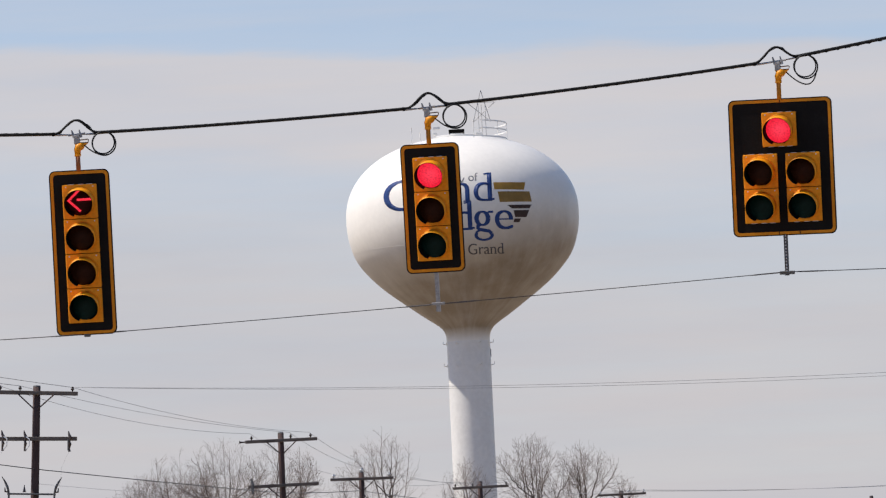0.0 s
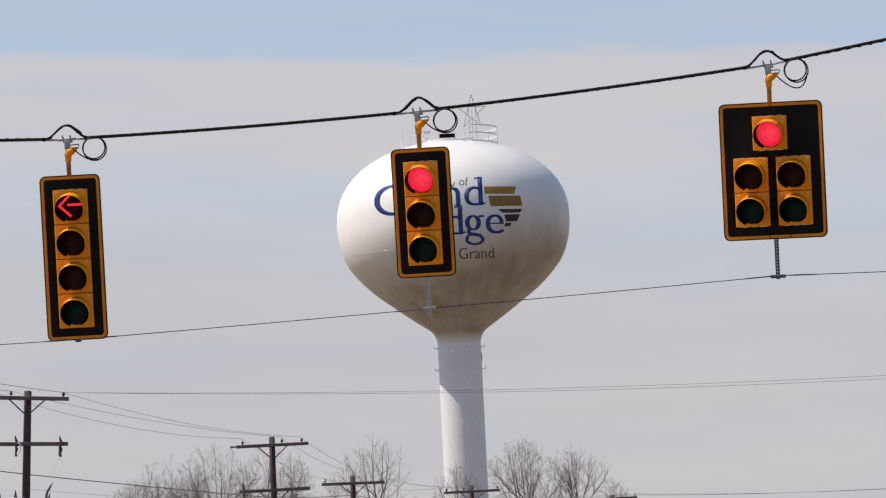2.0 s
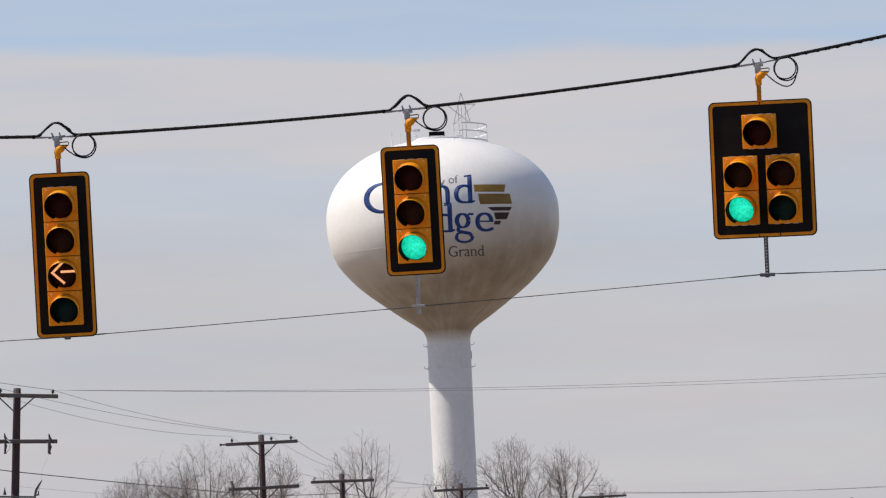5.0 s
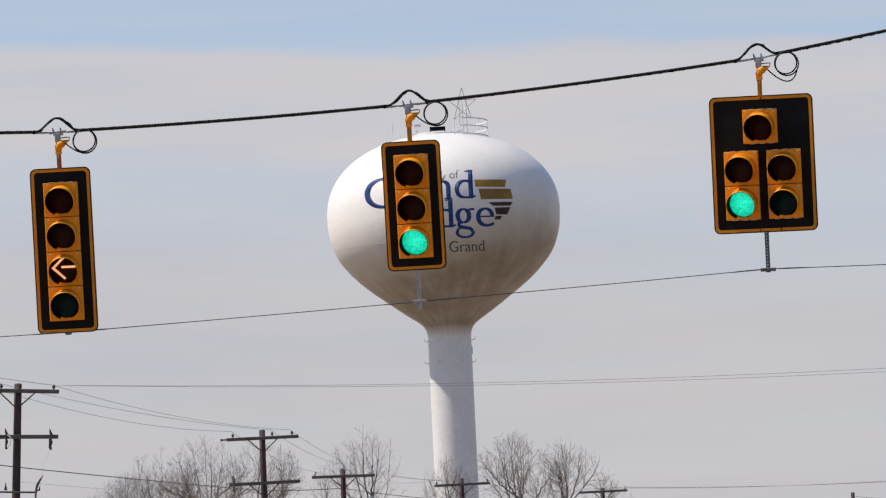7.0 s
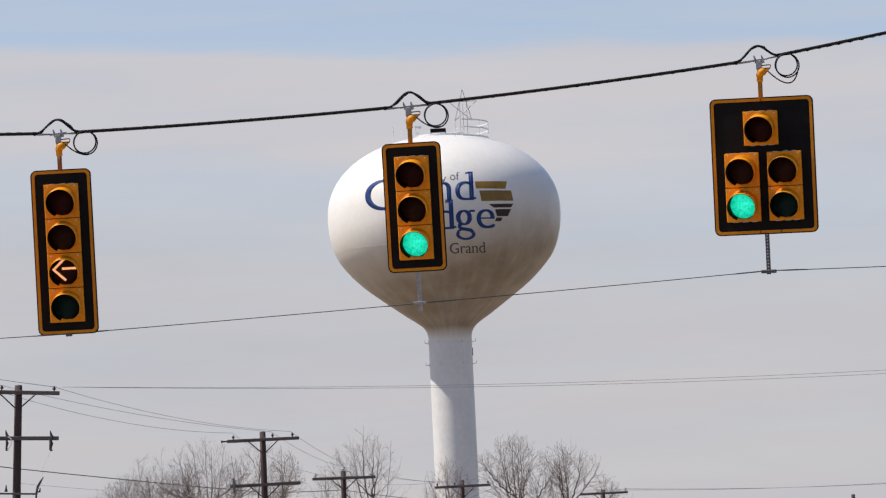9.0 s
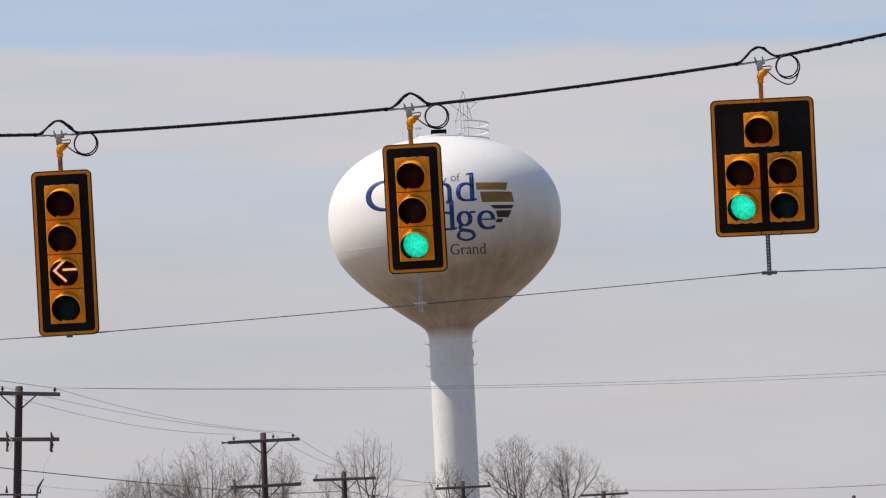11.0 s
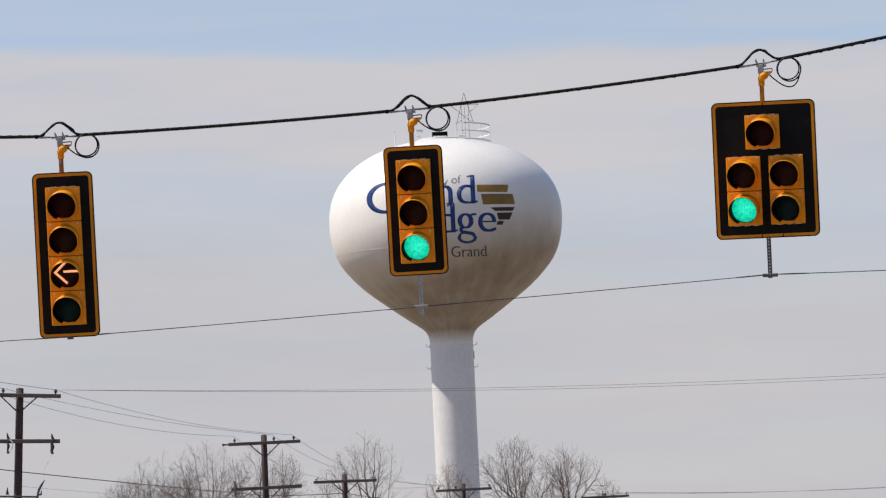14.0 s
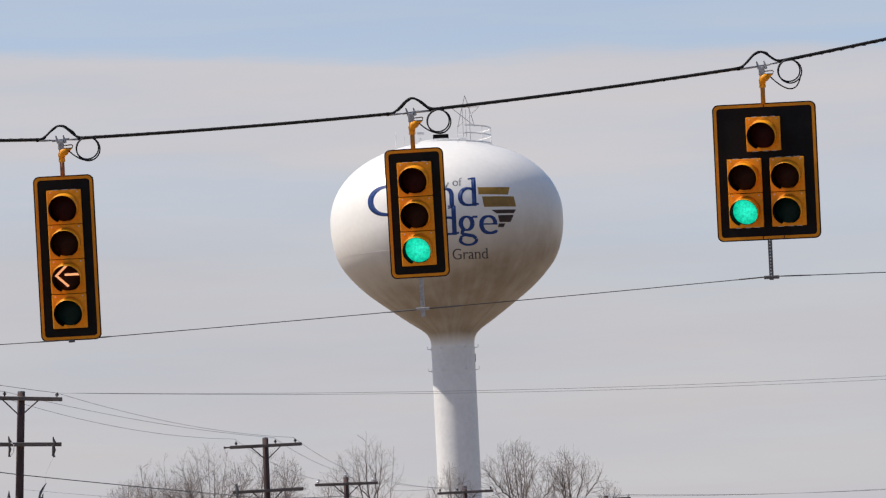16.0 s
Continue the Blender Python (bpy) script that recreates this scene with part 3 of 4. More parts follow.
    star = part("star_frame", tube([tips[0], tips[2]], 0.021, 6), STEEL, tower, "thin metal five-pointed star")
    for a, b in ((2, 4), (4, 1), (1, 3), (3, 0)):
        part("star_bar", tube([tips[a], tips[b]], 0.020, 6), STEEL, star)
    for x, z in ((sx - 0.20, sz + 0.34), (sx + 0.24, sz + 0.34)):
        part("star_leg", tube([(x, sy + 0.04, z), (x, sy + 0.04, crown_z(x, sy) - 0.05)], 0.015, 6), STEEL, star)
    part("star_leg", tube([(sx, sy + 0.02, sz + 0.2), (sx, sy + 0.9, crown_z(sx, sy + 0.9) - 0.05)], 0.014, 6), STEEL, star)
    part("star_bar", tube([(sx - 0.20, sy + 0.04, 36.42), (sx + 0.24, sy + 0.04, 36.42)], 0.020, 6), STEEL, star)
    # lettering and emblem
    lettering("lettering_city", "City", -1.30, 0.22, 32.02, 32.86, PALE_GREY, tower, 0.008)
    lettering("lettering_of", "of", 0.46, 1.04, 32.40, 32.92, PALE_GREY, tower, 0.008)
    lettering("lettering_grand", "Grand", -4.83, 1.84, 31.00, 32.92, BLUE, tower, 0.013, True, 0.10)
    lettering("lettering_ledge", "Ledge", -3.1, 3.08, 28.66, 31.10, BLUE, tower, 0.013, True)
    lettering("lettering_motto", "Grand", 0.26, 2.42, 27.86, 28.50, GREY, tower, 0.010, True)
    for pts, mat in ((((2.37, 32.34), (4.25, 32.31), (4.37, 32.80), (2.33, 32.80)), GOLD),
                     (((2.69, 31.52), (4.72, 31.55), (4.60, 32.20), (2.58, 32.20)), OCHRE),
                     (((3.45, 31.10), (4.55, 31.12), (4.70, 31.36), (3.15, 31.33)), BROWN),
                     (((3.62, 30.56), (4.32, 30.56), (4.54, 31.02), (3.53, 30.99)), BROWN),
                     (((3.48, 30.24), (3.86, 30.24), (3.98, 30.47), (3.58, 30.47)), BROWN)):
        painted_bar("emblem_bar", [((x - 0.30) * 0.984, 1.6 + (z - 1.6) * 0.983) for x, z in pts], mat, tower)
    return tower


water_tower()


# ---- traffic signals ----
SECTION = 0.345
SWITCHED = []       # lit arrays with the stretches of time in which they shine


def mesh_of(bm, name, mat, smooth=False):
    me = bpy.data.meshes.new(name)
    bm.to_mesh(me)
    bm.free()
    me.materials.append(mat)
    if smooth:
        me.polygons.foreach_set("use_smooth", [True] * len(me.polygons))
    return me


def arrow_mesh(name, mat, shaft):
    """The shaft or the head of an arrow to the left out of small diodes in double rows."""
    bm = bmesh.new()
    spots = []
    if shaft:
        for i in range(13):
            x = -0.022 + i * 0.0118
            spots += [(x, 0.024), (x, 0.013)]
    else:
        for k in (1, -1):
            for i in range(13):
                u = i / 12
                x, z = -0.119 + u * 0.116, 0.012 + k * u * 0.110
                spots += [(x, z), (x + 0.009, z - k * 0.008)]
    for x, z in spots:
        made = bmesh.ops.create_circle(bm, cap_ends=True, radius=0.0068, segments=8)["verts"]
        for v in made:
            v.co = Vector((x + v.co.x, 0, z + v.co.y))
    top = bmesh.ops.extrude_face_region(bm, geom=bm.faces[:])["geom"]
    for v in top:
        if isinstance(v, bmesh.types.BMVert):
            v.co.y -= 0.006
    bmesh.ops.recalc_face_normals(bm, faces=bm.faces)
    return mesh_of(bm, name, mat)


def dome(radius, bulge, rings=6, sides=40):
    """A shallow lens that bulges to the front."""
    bm = lathe([(0, bulge)] + [(radius * i / rings, bulge * (1 - (i / rings) ** 2)) for i in range(1, rings + 1)] + [(radius, -0.01), (0, -0.01)], sides)
    bmesh.ops.rotate(bm, verts=bm.verts, cent=(0, 0, 0), matrix=Matrix.Rotation(radians(90), 3, "X"))
    return bm


def visor_shell(r0, r1, length, gap, drop):
    """A tunnel visor, open below, its front cut slanting back."""
    bm = bmesh.new()
    n, rows = 44, []
    for i in range(n + 1):
        a = radians(-93 + gap / 2 + (360 - gap) * i / n)
        c, s = math.cos(a), math.sin(a)
        cut = length * (0.62 + 0.38 * (s + 1) / 2) * min(1.0, 0.35 + 4.0 * i / n)
        ring4 = []
        for r, y in ((r0, 0.0), (r1, 0.0), (r1, -cut), (r0, -cut)):
            ring4.append(bm.verts.new((r * c, y, r * s + y * drop)))
        rows.append(ring4)
    for a, b in zip(rows, rows[1:]):
        for k in range(4):
            bm.faces.new((a[k], a[(k + 1) % 4], b[(k + 1) % 4], b[k]))
    bm.faces.new(rows[0])
    bm.faces.new(rows[-1][::-1])
    bmesh.ops.recalc_face_normals(bm, faces=bm.faces)
    return bm


W2, H2 = 0.172, SECTION / 2
SHAPES = {
    "housing": mesh_of(box(-W2 + 0.004, W2 - 0.004, 0.0, 0.165, -H2 + 0.003, H2 - 0.003, 0.012), "housing", YELLOW),
    "door": mesh_of(box(-W2, W2, -0.026, -0.001, -H2 + 0.0025, H2 - 0.0025, 0.007), "door", YELLOW),
    "visor": mesh_of(visor_shell(0.1410, 0.1440, 0.24, 42, 0.13), "visor", YELLOW, True),
    "liner": mesh_of(visor_shell(0.1370, 0.1400, 0.236, 42, 0.13), "visor_lining", INNER, True),
    "rim": mesh_of(tube([(0.1455 * math.cos(2 * math.pi * k / 40), -0.028, 0.1455 * math.sin(2 * math.pi * k / 40)) for k in range(40)], 0.005, 6, closed=True), "rim", YELLOW, True),
    "red": mesh_of(dome(0.139, 0.018), "lens", RED_OFF, True),
    "amber": mesh_of(dome(0.139, 0.018), "lens", AMBER_OFF, True),
    "green": mesh_of(dome(0.139, 0.018), "lens", GREEN_OFF, True),
    "red_lit": mesh_of(dome(0.135, 0.024), "light_disc", RED_ON, True),
    "green_lit": mesh_of(dome(0.135, 0.024), "light_disc", GREEN_ON, True),
    "red_arrow": (arrow_mesh("arrow_head", RED_ARROW, False), arrow_mesh("arrow_shaft", RED_ARROW, True)),
    "amber_arrow": (arrow_mesh("arrow_head", AMBER_ARROW, False), arrow_mesh("arrow_shaft", AMBER_ARROW, True)),
    # added edge pins and pale screws, their bright colour standing for sun glints
    "pin": mesh_of(box(-0.028, 0.028, -0.010, 0.012, -0.002, 0.002), "glint_pin", ZINC),
    "screw": mesh_of(tube([(0, 0, 0), (0, -0.008, 0)], 0.007, 6), "screw", ZINC),
}


def section(signal, x, z, lens, lit="", shining=(), ends=()):
    """One lamp of a signal head at x, z on its face."""
    body = part("housing", SHAPES["housing"], YELLOW, signal)
    body.location = (x, 0, z)
    part("door", SHAPES["door"], YELLOW, body)
    part("rim", SHAPES["rim"], YELLOW, body)
    glass = part("lens", SHAPES[lens], RED_OFF, body, {"red": "dark red lens", "amber": "dark amber lens", "green": "dark green lens"}[lens])
    glass.location = (0, -0.03, 0)
    visor = part("visor", SHAPES["visor"], YELLOW, body, "yellow tunnel visor, black inside")
    visor.location = (0, -0.026, 0)
    part("visor_lining", SHAPES["liner"], INNER, visor)
    for sx in (-1, 1):
        part("screw", SHAPES["screw"], STEEL, body).location = (sx * 0.135, -0.026, 0.148)
    for end in ends:
        for k in (-0.085, 0.015, 0.10):
            part("glint_pin", SHAPES["pin"], ALU, body).location = (k, -0.015, end * (H2 - 0.0005))
    if "arrow" in lit:
        head = part("arrow_head", SHAPES[lit][0], RED_ARROW, signal, "lit red arrow to the left" if "red" in lit else "lit amber arrow to the left")
        part("arrow_shaft", SHAPES[lit][1], RED_ARROW, head)
        SWITCHED.append((head, shining, (x, -0.055, z)))
    elif lit:
        disc = part("light_disc", SHAPES[lit], RED_ON, body, "bright red light" if "red" in lit else "bright green light")
        SWITCHED.append((disc, shining, (0.005, -0.034, 0)))
    return body


def backplate(signal, w, h, z, seams=()):
    """The black plate round the lamps with its reflective border."""
    out, mid = rounded(w, h, 0.055), rounded(w - 0.066, h - 0.066, 0.034)
    part("backplate", slab(rounded(w - 0.01, h - 0.01, 0.05), 0.012, 0.020), BLACK, signal, "black sheet backplate").location = (0, 0, z)
    part("backplate_border", slab(out, 0.004, 0.016, mid), BORDER, signal, "yellow reflective border").location = (0, 0, z)
    part("backplate_edge", slab(rounded(w + 0.014, h + 0.014, 0.061), 0.002, 0.024, rounded(w - 0.008, h - 0.008, 0.051)), BLACK, signal).location = (0, 0, z)
    for x, zz in seams:
        part("border_seam", box(x - 0.004, x + 0.004, 0.001, 0.006, zz - 0.026, zz + 0.026), BLACK, signal)


def hanger(signal, top, paint=PIPE, label="yellow painted pipe, its colour darkened for shade", low=0.0):
    """Clamp on the span wire, elbow fitting and pipe down to the head."""
    part("clamp", box(-0.030, 0.026, -0.022, 0.022, -0.095, -0.004, 0.006), STEEL, signal, "galvanised span wire clamp")
    for x, lean in ((-0.038, -0.012), (0.034, -0.008)):
        part("clamp_ear", tube([(x + 0.010, 0, -0.03), (x + 0.002, 0, 0.0), (x + lean, 0, 0.048)], [0.014, 0.012, 0.006], 8), STEEL, signal)
    part("clamp_bar", tube([(-0.085, 0, -0.006), (0.085, 0, 0.010)], 0.009, 8), STEEL, signal)
    elbow = part("elbow", tube([(0.0, 0, -0.195), (0.0, 0, -0.150), (0.012, 0, -0.125), (0.04, 0, -0.112), (0.062, 0, -0.104)], [0.029, 0.037, 0.042, 0.040, 0.026], 14), YELLOW, signal, "yellow cast elbow fitting", smooth=True)
    part("flange", slab([(-0.022, -0.135), (0.066, -0.128), (0.106, -0.088), (-0.022, -0.088)], -0.014, 0.030), YELLOW, elbow)
    part("flange_loop", tube([(-0.004, 0.0, -0.084), (0.108, 0.0, -0.084), (0.114, 0.0, -0.056), (0.104, 0.0, -0.050), (0.010, 0.0, -0.056)], 0.0065, 6, closed=True), BRASSY, elbow, "stained iron strap")
    part("collar", tube([(0, 0, -0.216), (0, 0, -0.190)], 0.033, 14), YELLOW, signal)
    for ob in signal.children:
        ob.location.z -= low
    part("pipe", tube([(0, 0, -0.2), (0, 0, top)], 0.0235, 14), paint, signal, label, smooth=True)


def tether_bar(signal, z0, z1, mat, holes):
    """A flat bar that ties the head to the tether wire."""
    bar = part("tether_bar", box(-0.020, 0.020, 0.004, 0.012, z1, z0, 0.002), mat, signal, "perforated steel tether bar")
    part("tether_bar_side", box(0.0145, 0.0195, 0.010, 0.040, z1, z0), mat, bar)
    if holes:
        n = int((z0 - z1) / 0.032)
        for i in range(n):
            zz = z0 - 0.02 - i * 0.032
            # no hole is cut: a white block gives the brightness of sky behind
            part("hole_block", box(-0.006, 0.006, 0.0015, 0.0045, zz - 0.007, zz + 0.007), PORCELAIN, bar)
    return bar


GREEN_AT, RED_END = 2.967, 3.033
FLASH = [(3.067, 3.433)] + [(k - 0.033, k + 0.433) for k in range(4, 17)]
TIP = 5.0


def three_lamp():
    s = thing("traffic_signal", pose(-0.268, 50.0, 7.28, TIP, -0.35, -6.5), "yellow three-lamp traffic signal with black backplate on span wire", "traffic signal", "signals on the span wire")
    hanger(s, -0.374, low=0.009)
    backplate(s, 0.575, 1.272, -1.008)
    section(s, 0, -0.67, "red", "red_lit", [(0.0, RED_END)], (1,))
    section(s, 0, -0.67 - SECTION, "amber")
    section(s, 0, -0.67 - 2 * SECTION, "green", "green_lit", [(GREEN_AT, 16.0)])
    tether_bar(s, -1.64, -2.04, STEEL, False)
    part("tether_clamp", box(-0.065, 0.065, 0.0, 0.05, -1.975, -1.945, 0.006), STEEL, s)
    return s


def four_lamp():
    s = thing("traffic_signal", pose(-3.754, 50.0, 7.145, TIP, -0.5, -1.5), "yellow four-lamp arrow signal with black backplate on span wire", "traffic signal", "signals on the span wire")
    hanger(s, -0.362, RUST, "rust-stained orange pipe")
    backplate(s, 0.588, 1.628, -1.172)
    z = -0.665
    section(s, 0, z, "red", "red_arrow", [(0.0, 2.967)], (1,))
    section(s, 0, z - SECTION, "amber")
    section(s, 0, z - 2 * SECTION, "amber", "amber_arrow", FLASH)
    section(s, 0, z - 3 * SECTION, "green")
    part("tether_clamp", box(-0.03, 0.03, 0.0, 0.05, -2.012, -1.98, 0.006), DULL, s)
    return s


def five_lamp():
    s = thing("traffic_signal", pose(3.233, 50.0, 7.61, TIP, 0.75, -11.0), "yellow five-lamp cluster signal with wide black backplate", "traffic signal", "signals on the span wire")
    hanger(s, -0.402, low=0.020)
    backplate(s, 1.022, 1.350, -1.070, ((0.0, -0.424), (-0.06, -1.722), (0.15, -1.722)))
    section(s, -0.012, -0.695, "red", "red_lit", [(0.0, RED_END)], (1, -1))
    for x in (-0.217, 0.209):
        section(s, x, -1.105, "amber", ends=(1,))
        if x < 0:
            section(s, x, -1.105 - SECTION, "green", "green_lit", [(3.067, 16.0)], (-1,))
        else:
            section(s, x, -1.105 - SECTION, "green", ends=(-1,))
    tether_bar(s, -1.735, -2.15, DULL, True)
    part("tether_clamp", box(-0.075, 0.075, 0.0, 0.05, -2.14, -2.105, 0.006), DULL, s)
    return s


four_lamp()
three_lamp()
five_lamp()

# ---- span wire, tether and their poles ----
HANG = [Vector((-3.757, 50, 7.145)), Vector((-0.268, 50, 7.271)), Vector((3.233, 50, 7.59))]
ENDS = [Vector((-9.6, 50, 7.62)), Vector((11.2, 50, 9.11))]


def strain_pole(x, h, name_label):
    p = thing("strain_pole", pose(x, 50.0, 0), name_label, "pole", "strain poles")
    part("shaft", tube([(0, 0, 0.0), (0, 0, h)], [0.17, 0.12], 20), STEEL, p, smooth=True)
    part("base_plate", box(-0.28, 0.28, -0.28, 0.28, 0.0, 0.05, 0.01), STEEL, p)
    part("cap", lathe([(0.13, h - 0.02), (0.13, h + 0.03), (0.0, h + 0.07)], 20), STEEL, p)


strain_pole(-9.72, 8.4, "galvanised steel strain pole holding the span wire")
strain_pole(11.32, 9.7, "galvanised steel strain pole holding the span wire")

stations = [ENDS[0], *HANG, ENDS[1]]
sags = [0.10, 0.02, 0.02, 0.06]
line = []
for a, b, s in zip(stations, stations[1:], sags):
    line += sagging(a, b, s, 70)[:-1]
line.append(ENDS[1])
span = wire("span_wire", line, 0.0065, ALU, "twisted steel span wire carrying the signals", "wire")


def line_z(x):
    for a, b in zip(line, line[1:]):
        if a.x <= x <= b.x:
            return a.z + (b.z - a.z) * (x - a.x) / (b.x - a.x)
    return line[-1].z


def cable_path():
    """The feed cable lies on the span wire and arches over every clamp."""
    out, x = [], ENDS[0].x
    while x < ENDS[1].x:
        lift = 0.012
        for h in HANG:
            d = x - h.x - (0.03 if abs(h.x) < 1 else 0.016 if h.x < 0 else 0.0)
            if -0.24 < d < 0.20:
                u = (d + 0.02) / 0.22
                lift = 0.012 + 0.132 * (0.5 + 0.5 * math.cos(min(1.0, abs(u)) * math.pi)) ** 1.1
        out.append(Vector((x, 50.0 - 0.004, line_z(x) + lift)))
        x += 0.022 if any(abs(x - h.x) < 0.3 for h in HANG) else 0.06
    return out


path = cable_path()
thick = [0.0115 if any(-0.2 < p.x - h.x < 0.17 for h in HANG) else 0.0148 for p in path]
feed = thing("signal_cable", Matrix.Identity(4), "black bundled signal cable lashed along the span wire", "cable")
part("cable", tube(path, thick, 10), RUBBER, feed, smooth=True)
for phase in (0.0, math.pi):
    helix, x = [], ENDS[0].x
    while x < ENDS[1].x:
        a = x * 2 * math.pi / 0.21 + phase
        near = min(abs(x - h.x + 0.02) for h in HANG)
        r = 0.0112 if near > 0.26 else 0.007
        lift = next((p.z for p, q in zip(path, path[1:]) if p.x <= x <= q.x), line_z(x) + 0.012)
        helix.append(Vector((x, 49.996 + r * math.cos(a), lift + r * math.sin(a))))
        x += 0.024
    part("strand", tube(helix, 0.0064, 6), RUBBER, feed, smooth=True)
for h in HANG:
    for d in (-0.23, 0.19):
        z = line_z(h.x + d) + 0.008
        part("cable_tie", tube([(h.x + d - 0.012, 49.997, z), (h.x + d + 0.012, 49.997, z)], 0.0205, 10), INNER, feed)


def cable_coil(h, loose):
    """Slack of the drop cable: two turns and a tail into the elbow."""
    pts = []
    c = Vector((h.x + 0.265, 49.975, line_z(h.x + 0.265) - (0.102 if loose else 0.112 if h.x > -1 else 0.096)))
    for i in range(73):
        a = radians(95 - 10 * i)
        u = min(1.0, max(0.0, (i - 18) / 36))
        r = 0.111 + 0.007 * u
        pts.append(c + Vector((r * math.cos(a) + 0.013 * u, -0.0006 * i, r * math.sin(a) - 0.013 * u)))
    end = Vector((h.x + 0.075, 49.99, h.z - 0.108))
    turn = pts[:-1]
    tail = []
    for i in range(1, 13):
        u = i / 12
        p0, p1, p2 = c + Vector((0.07, -0.03, -0.112)), c + Vector((-0.04, -0.02, -0.165)), end
        if loose:
            p0, p1 = c + Vector((0.124, -0.03, 0.01)), c + Vector((0.09, -0.02, -0.35))
        tail.append(p0 * (1 - u) ** 2 + p1 * 2 * u * (1 - u) + p2 * u * u)
    coil = thing("cable_coil", Matrix.Identity(4), "coil of thin black cable tied to the span wire", "cable", "cable coils")
    part("coil", tube(turn, 0.0070, 8), RUBBER, coil, smooth=True)
    part("tail", tube(tail, 0.0066, 8), RUBBER, coil, smooth=True)


for h in HANG:
    cable_coil(h, h.x > 3)

TETHER = [Vector((-9.6, 50.18, 5.13)), Vector((-3.73, 50.18, 5.168)), Vector((-0.24, 50.18, 5.325)), Vector((3.235, 50.18, 5.503)), Vector((11.2, 50.18, 5.63))]
tp = []
for a, b, s in zip(TETHER, TETHER[1:], (0.03, 0.004, 0.004, 0.05)):
    tp += sagging(a, b, s, 80)[:-1]
tp.append(TETHER[-1])
tether = wire("tether_wire", tp, 0.0042, WIRE, "thin steel tether wire below the signals", "wire")


def wire_grip(parent, run, x0, x1, r, mat):
    """Wrapped grip rods round a wire, from x0 to x1 along its run."""
    inside = [p for p in run if x0 < p.x < x1]
    if len(inside) > 1:
        part("wire_grip", tube(inside, [r * (0.75 if i in (0, len(inside) - 1) else 1.0) for i in range(len(inside))], 8), mat, parent, "wrapped grip rods on the wire", smooth=True)


for p in TETHER[1:4]:
    for d in (-0.38, 0.07):
        wire_grip(tether, tp, p.x + d, p.x + d + 0.34, 0.0068, DULL)
for p in HANG:
    for d in (-0.27, 0.05):
        wire_grip(span, line, p.x + d, p.x + d + 0.22, 0.0105, STEEL)


# ---- utility poles ----
def pin_insulator(parent, x, z, white=False):
    ins = part("insulator", lathe([(0.0, 0.17), (0.035, 0.165), (0.04, 0.14), (0.03, 0.125), (0.065, 0.10), (0.07, 0.06), (0.035, 0.05), (0.018, 0.0)], 12), PORCELAIN if white else BROWN_GLAZE, parent, "white porcelain insulator" if white else "brown glazed insulator", smooth=True)
    ins.location, ins.scale = (x, 0, z), (1.2, 1.2, 1.0) if white else (0.75, 0.75, 0.8)
    return ins


def crossarm(parent, z, half0, half1, pins, white, braces=True, tilt=0.0):
    arm = part("crossarm", box(-half0, half1, -0.20, -0.09, -0.055, 0.055, 0.012), ARM_WOOD, parent, "weathered wooden crossarm")
    arm.location, arm.rotation_euler = (0, 0, z), (0, radians(tilt), 0)
    if braces:
        for s in (-1, 1):
            part("brace", tube([(s * 0.50, -0.21, -0.04), (s * 0.06, -0.17, -0.44)], 0.020, 6), POLE_WOOD, arm)
    for x in pins:
        pin_insulator(arm, x, 0.055, white).location = (x, -0.145, 0.055)
    part("bolt", tube([(0, -0.225, 0), (0, -0.19, 0)], 0.022, 8), DULL, arm)
    return arm


def utility_pole(x, y, top, r, lean, turn, label, arms):
    p = thing("utility_pole", pose(x, y, 0, 0, lean, turn), label, "utility pole", "line of utility poles")
    n = 10
    part("pole", tube([(0, 0, top * i / n) for i in range(n + 1)], [r * (1.35 - 0.35 * i / n) for i in range(n + 1)], 14), POLE_WOOD, p, "dark creosoted wooden pole", smooth=True)
    part("pole_cap", lathe([(r * 1.02, top - 0.01), (r * 0.9, top + 0.03), (0, top + 0.04)], 14), DULL, p)
    for spec in arms:
        crossarm(p, *spec)
    return p


ARM = 1.22
pole_a = utility_pole(-12.39, 140.0, 10.17, 0.105, 3.0, 0, "wooden utility pole with two crossarms and switches",
                      [(9.99, 1.15, 1.15, (-1.0, -0.45, 1.0), False, True, 0.4), (8.72, 1.15, 1.15, (), False, False, -0.8)])
part("equipment_bar", box(-0.75, 0.59, -0.20, -0.12, 7.165, 7.215, 0.01), DULL, pole_a, "thin steel equipment bar")
for x in (-0.90, -0.28, 0.95):
    cut = part("fuse_cutout", tube([(x - 0.03, -0.25, 8.94), (x - 0.01, -0.25, 8.84), (x + 0.03, -0.26, 8.76), (x, -0.28, 8.66), (x + 0.02, -0.28, 8.58), (x, -0.28, 8.46), (x + 0.01, -0.27, 8.37)], [0.012, 0.034, 0.048, 0.028, 0.044, 0.026, 0.040], 8), BROWN_GLAZE, pole_a, "dark fused cutout switch")
    if x < 0.5:
        part("fuse_barrel", tube([(x + 0.04, -0.33, 8.40), (x + 0.13, -0.34, 8.52), (x + 0.13, -0.34, 8.70), (x + 0.04, -0.30, 8.76)], 0.016, 6), ZINC, cut)
    else:
        part("fuse_barrel", tube([(x - 0.03, -0.33, 8.40), (x - 0.03, -0.34, 8.72)], 0.018, 6), DULL, cut)
for x, far in ((-0.90, -0.20), (0.95, -0.22)):
    part("lead_wire", tube([(x, -0.27, 8.38), (x - 0.20, -0.27, 7.95), (x + far, -0.26, 7.62), (x + far - 0.06, -0.25, 7.3)], 0.0016, 5), WIRE, pole_a)
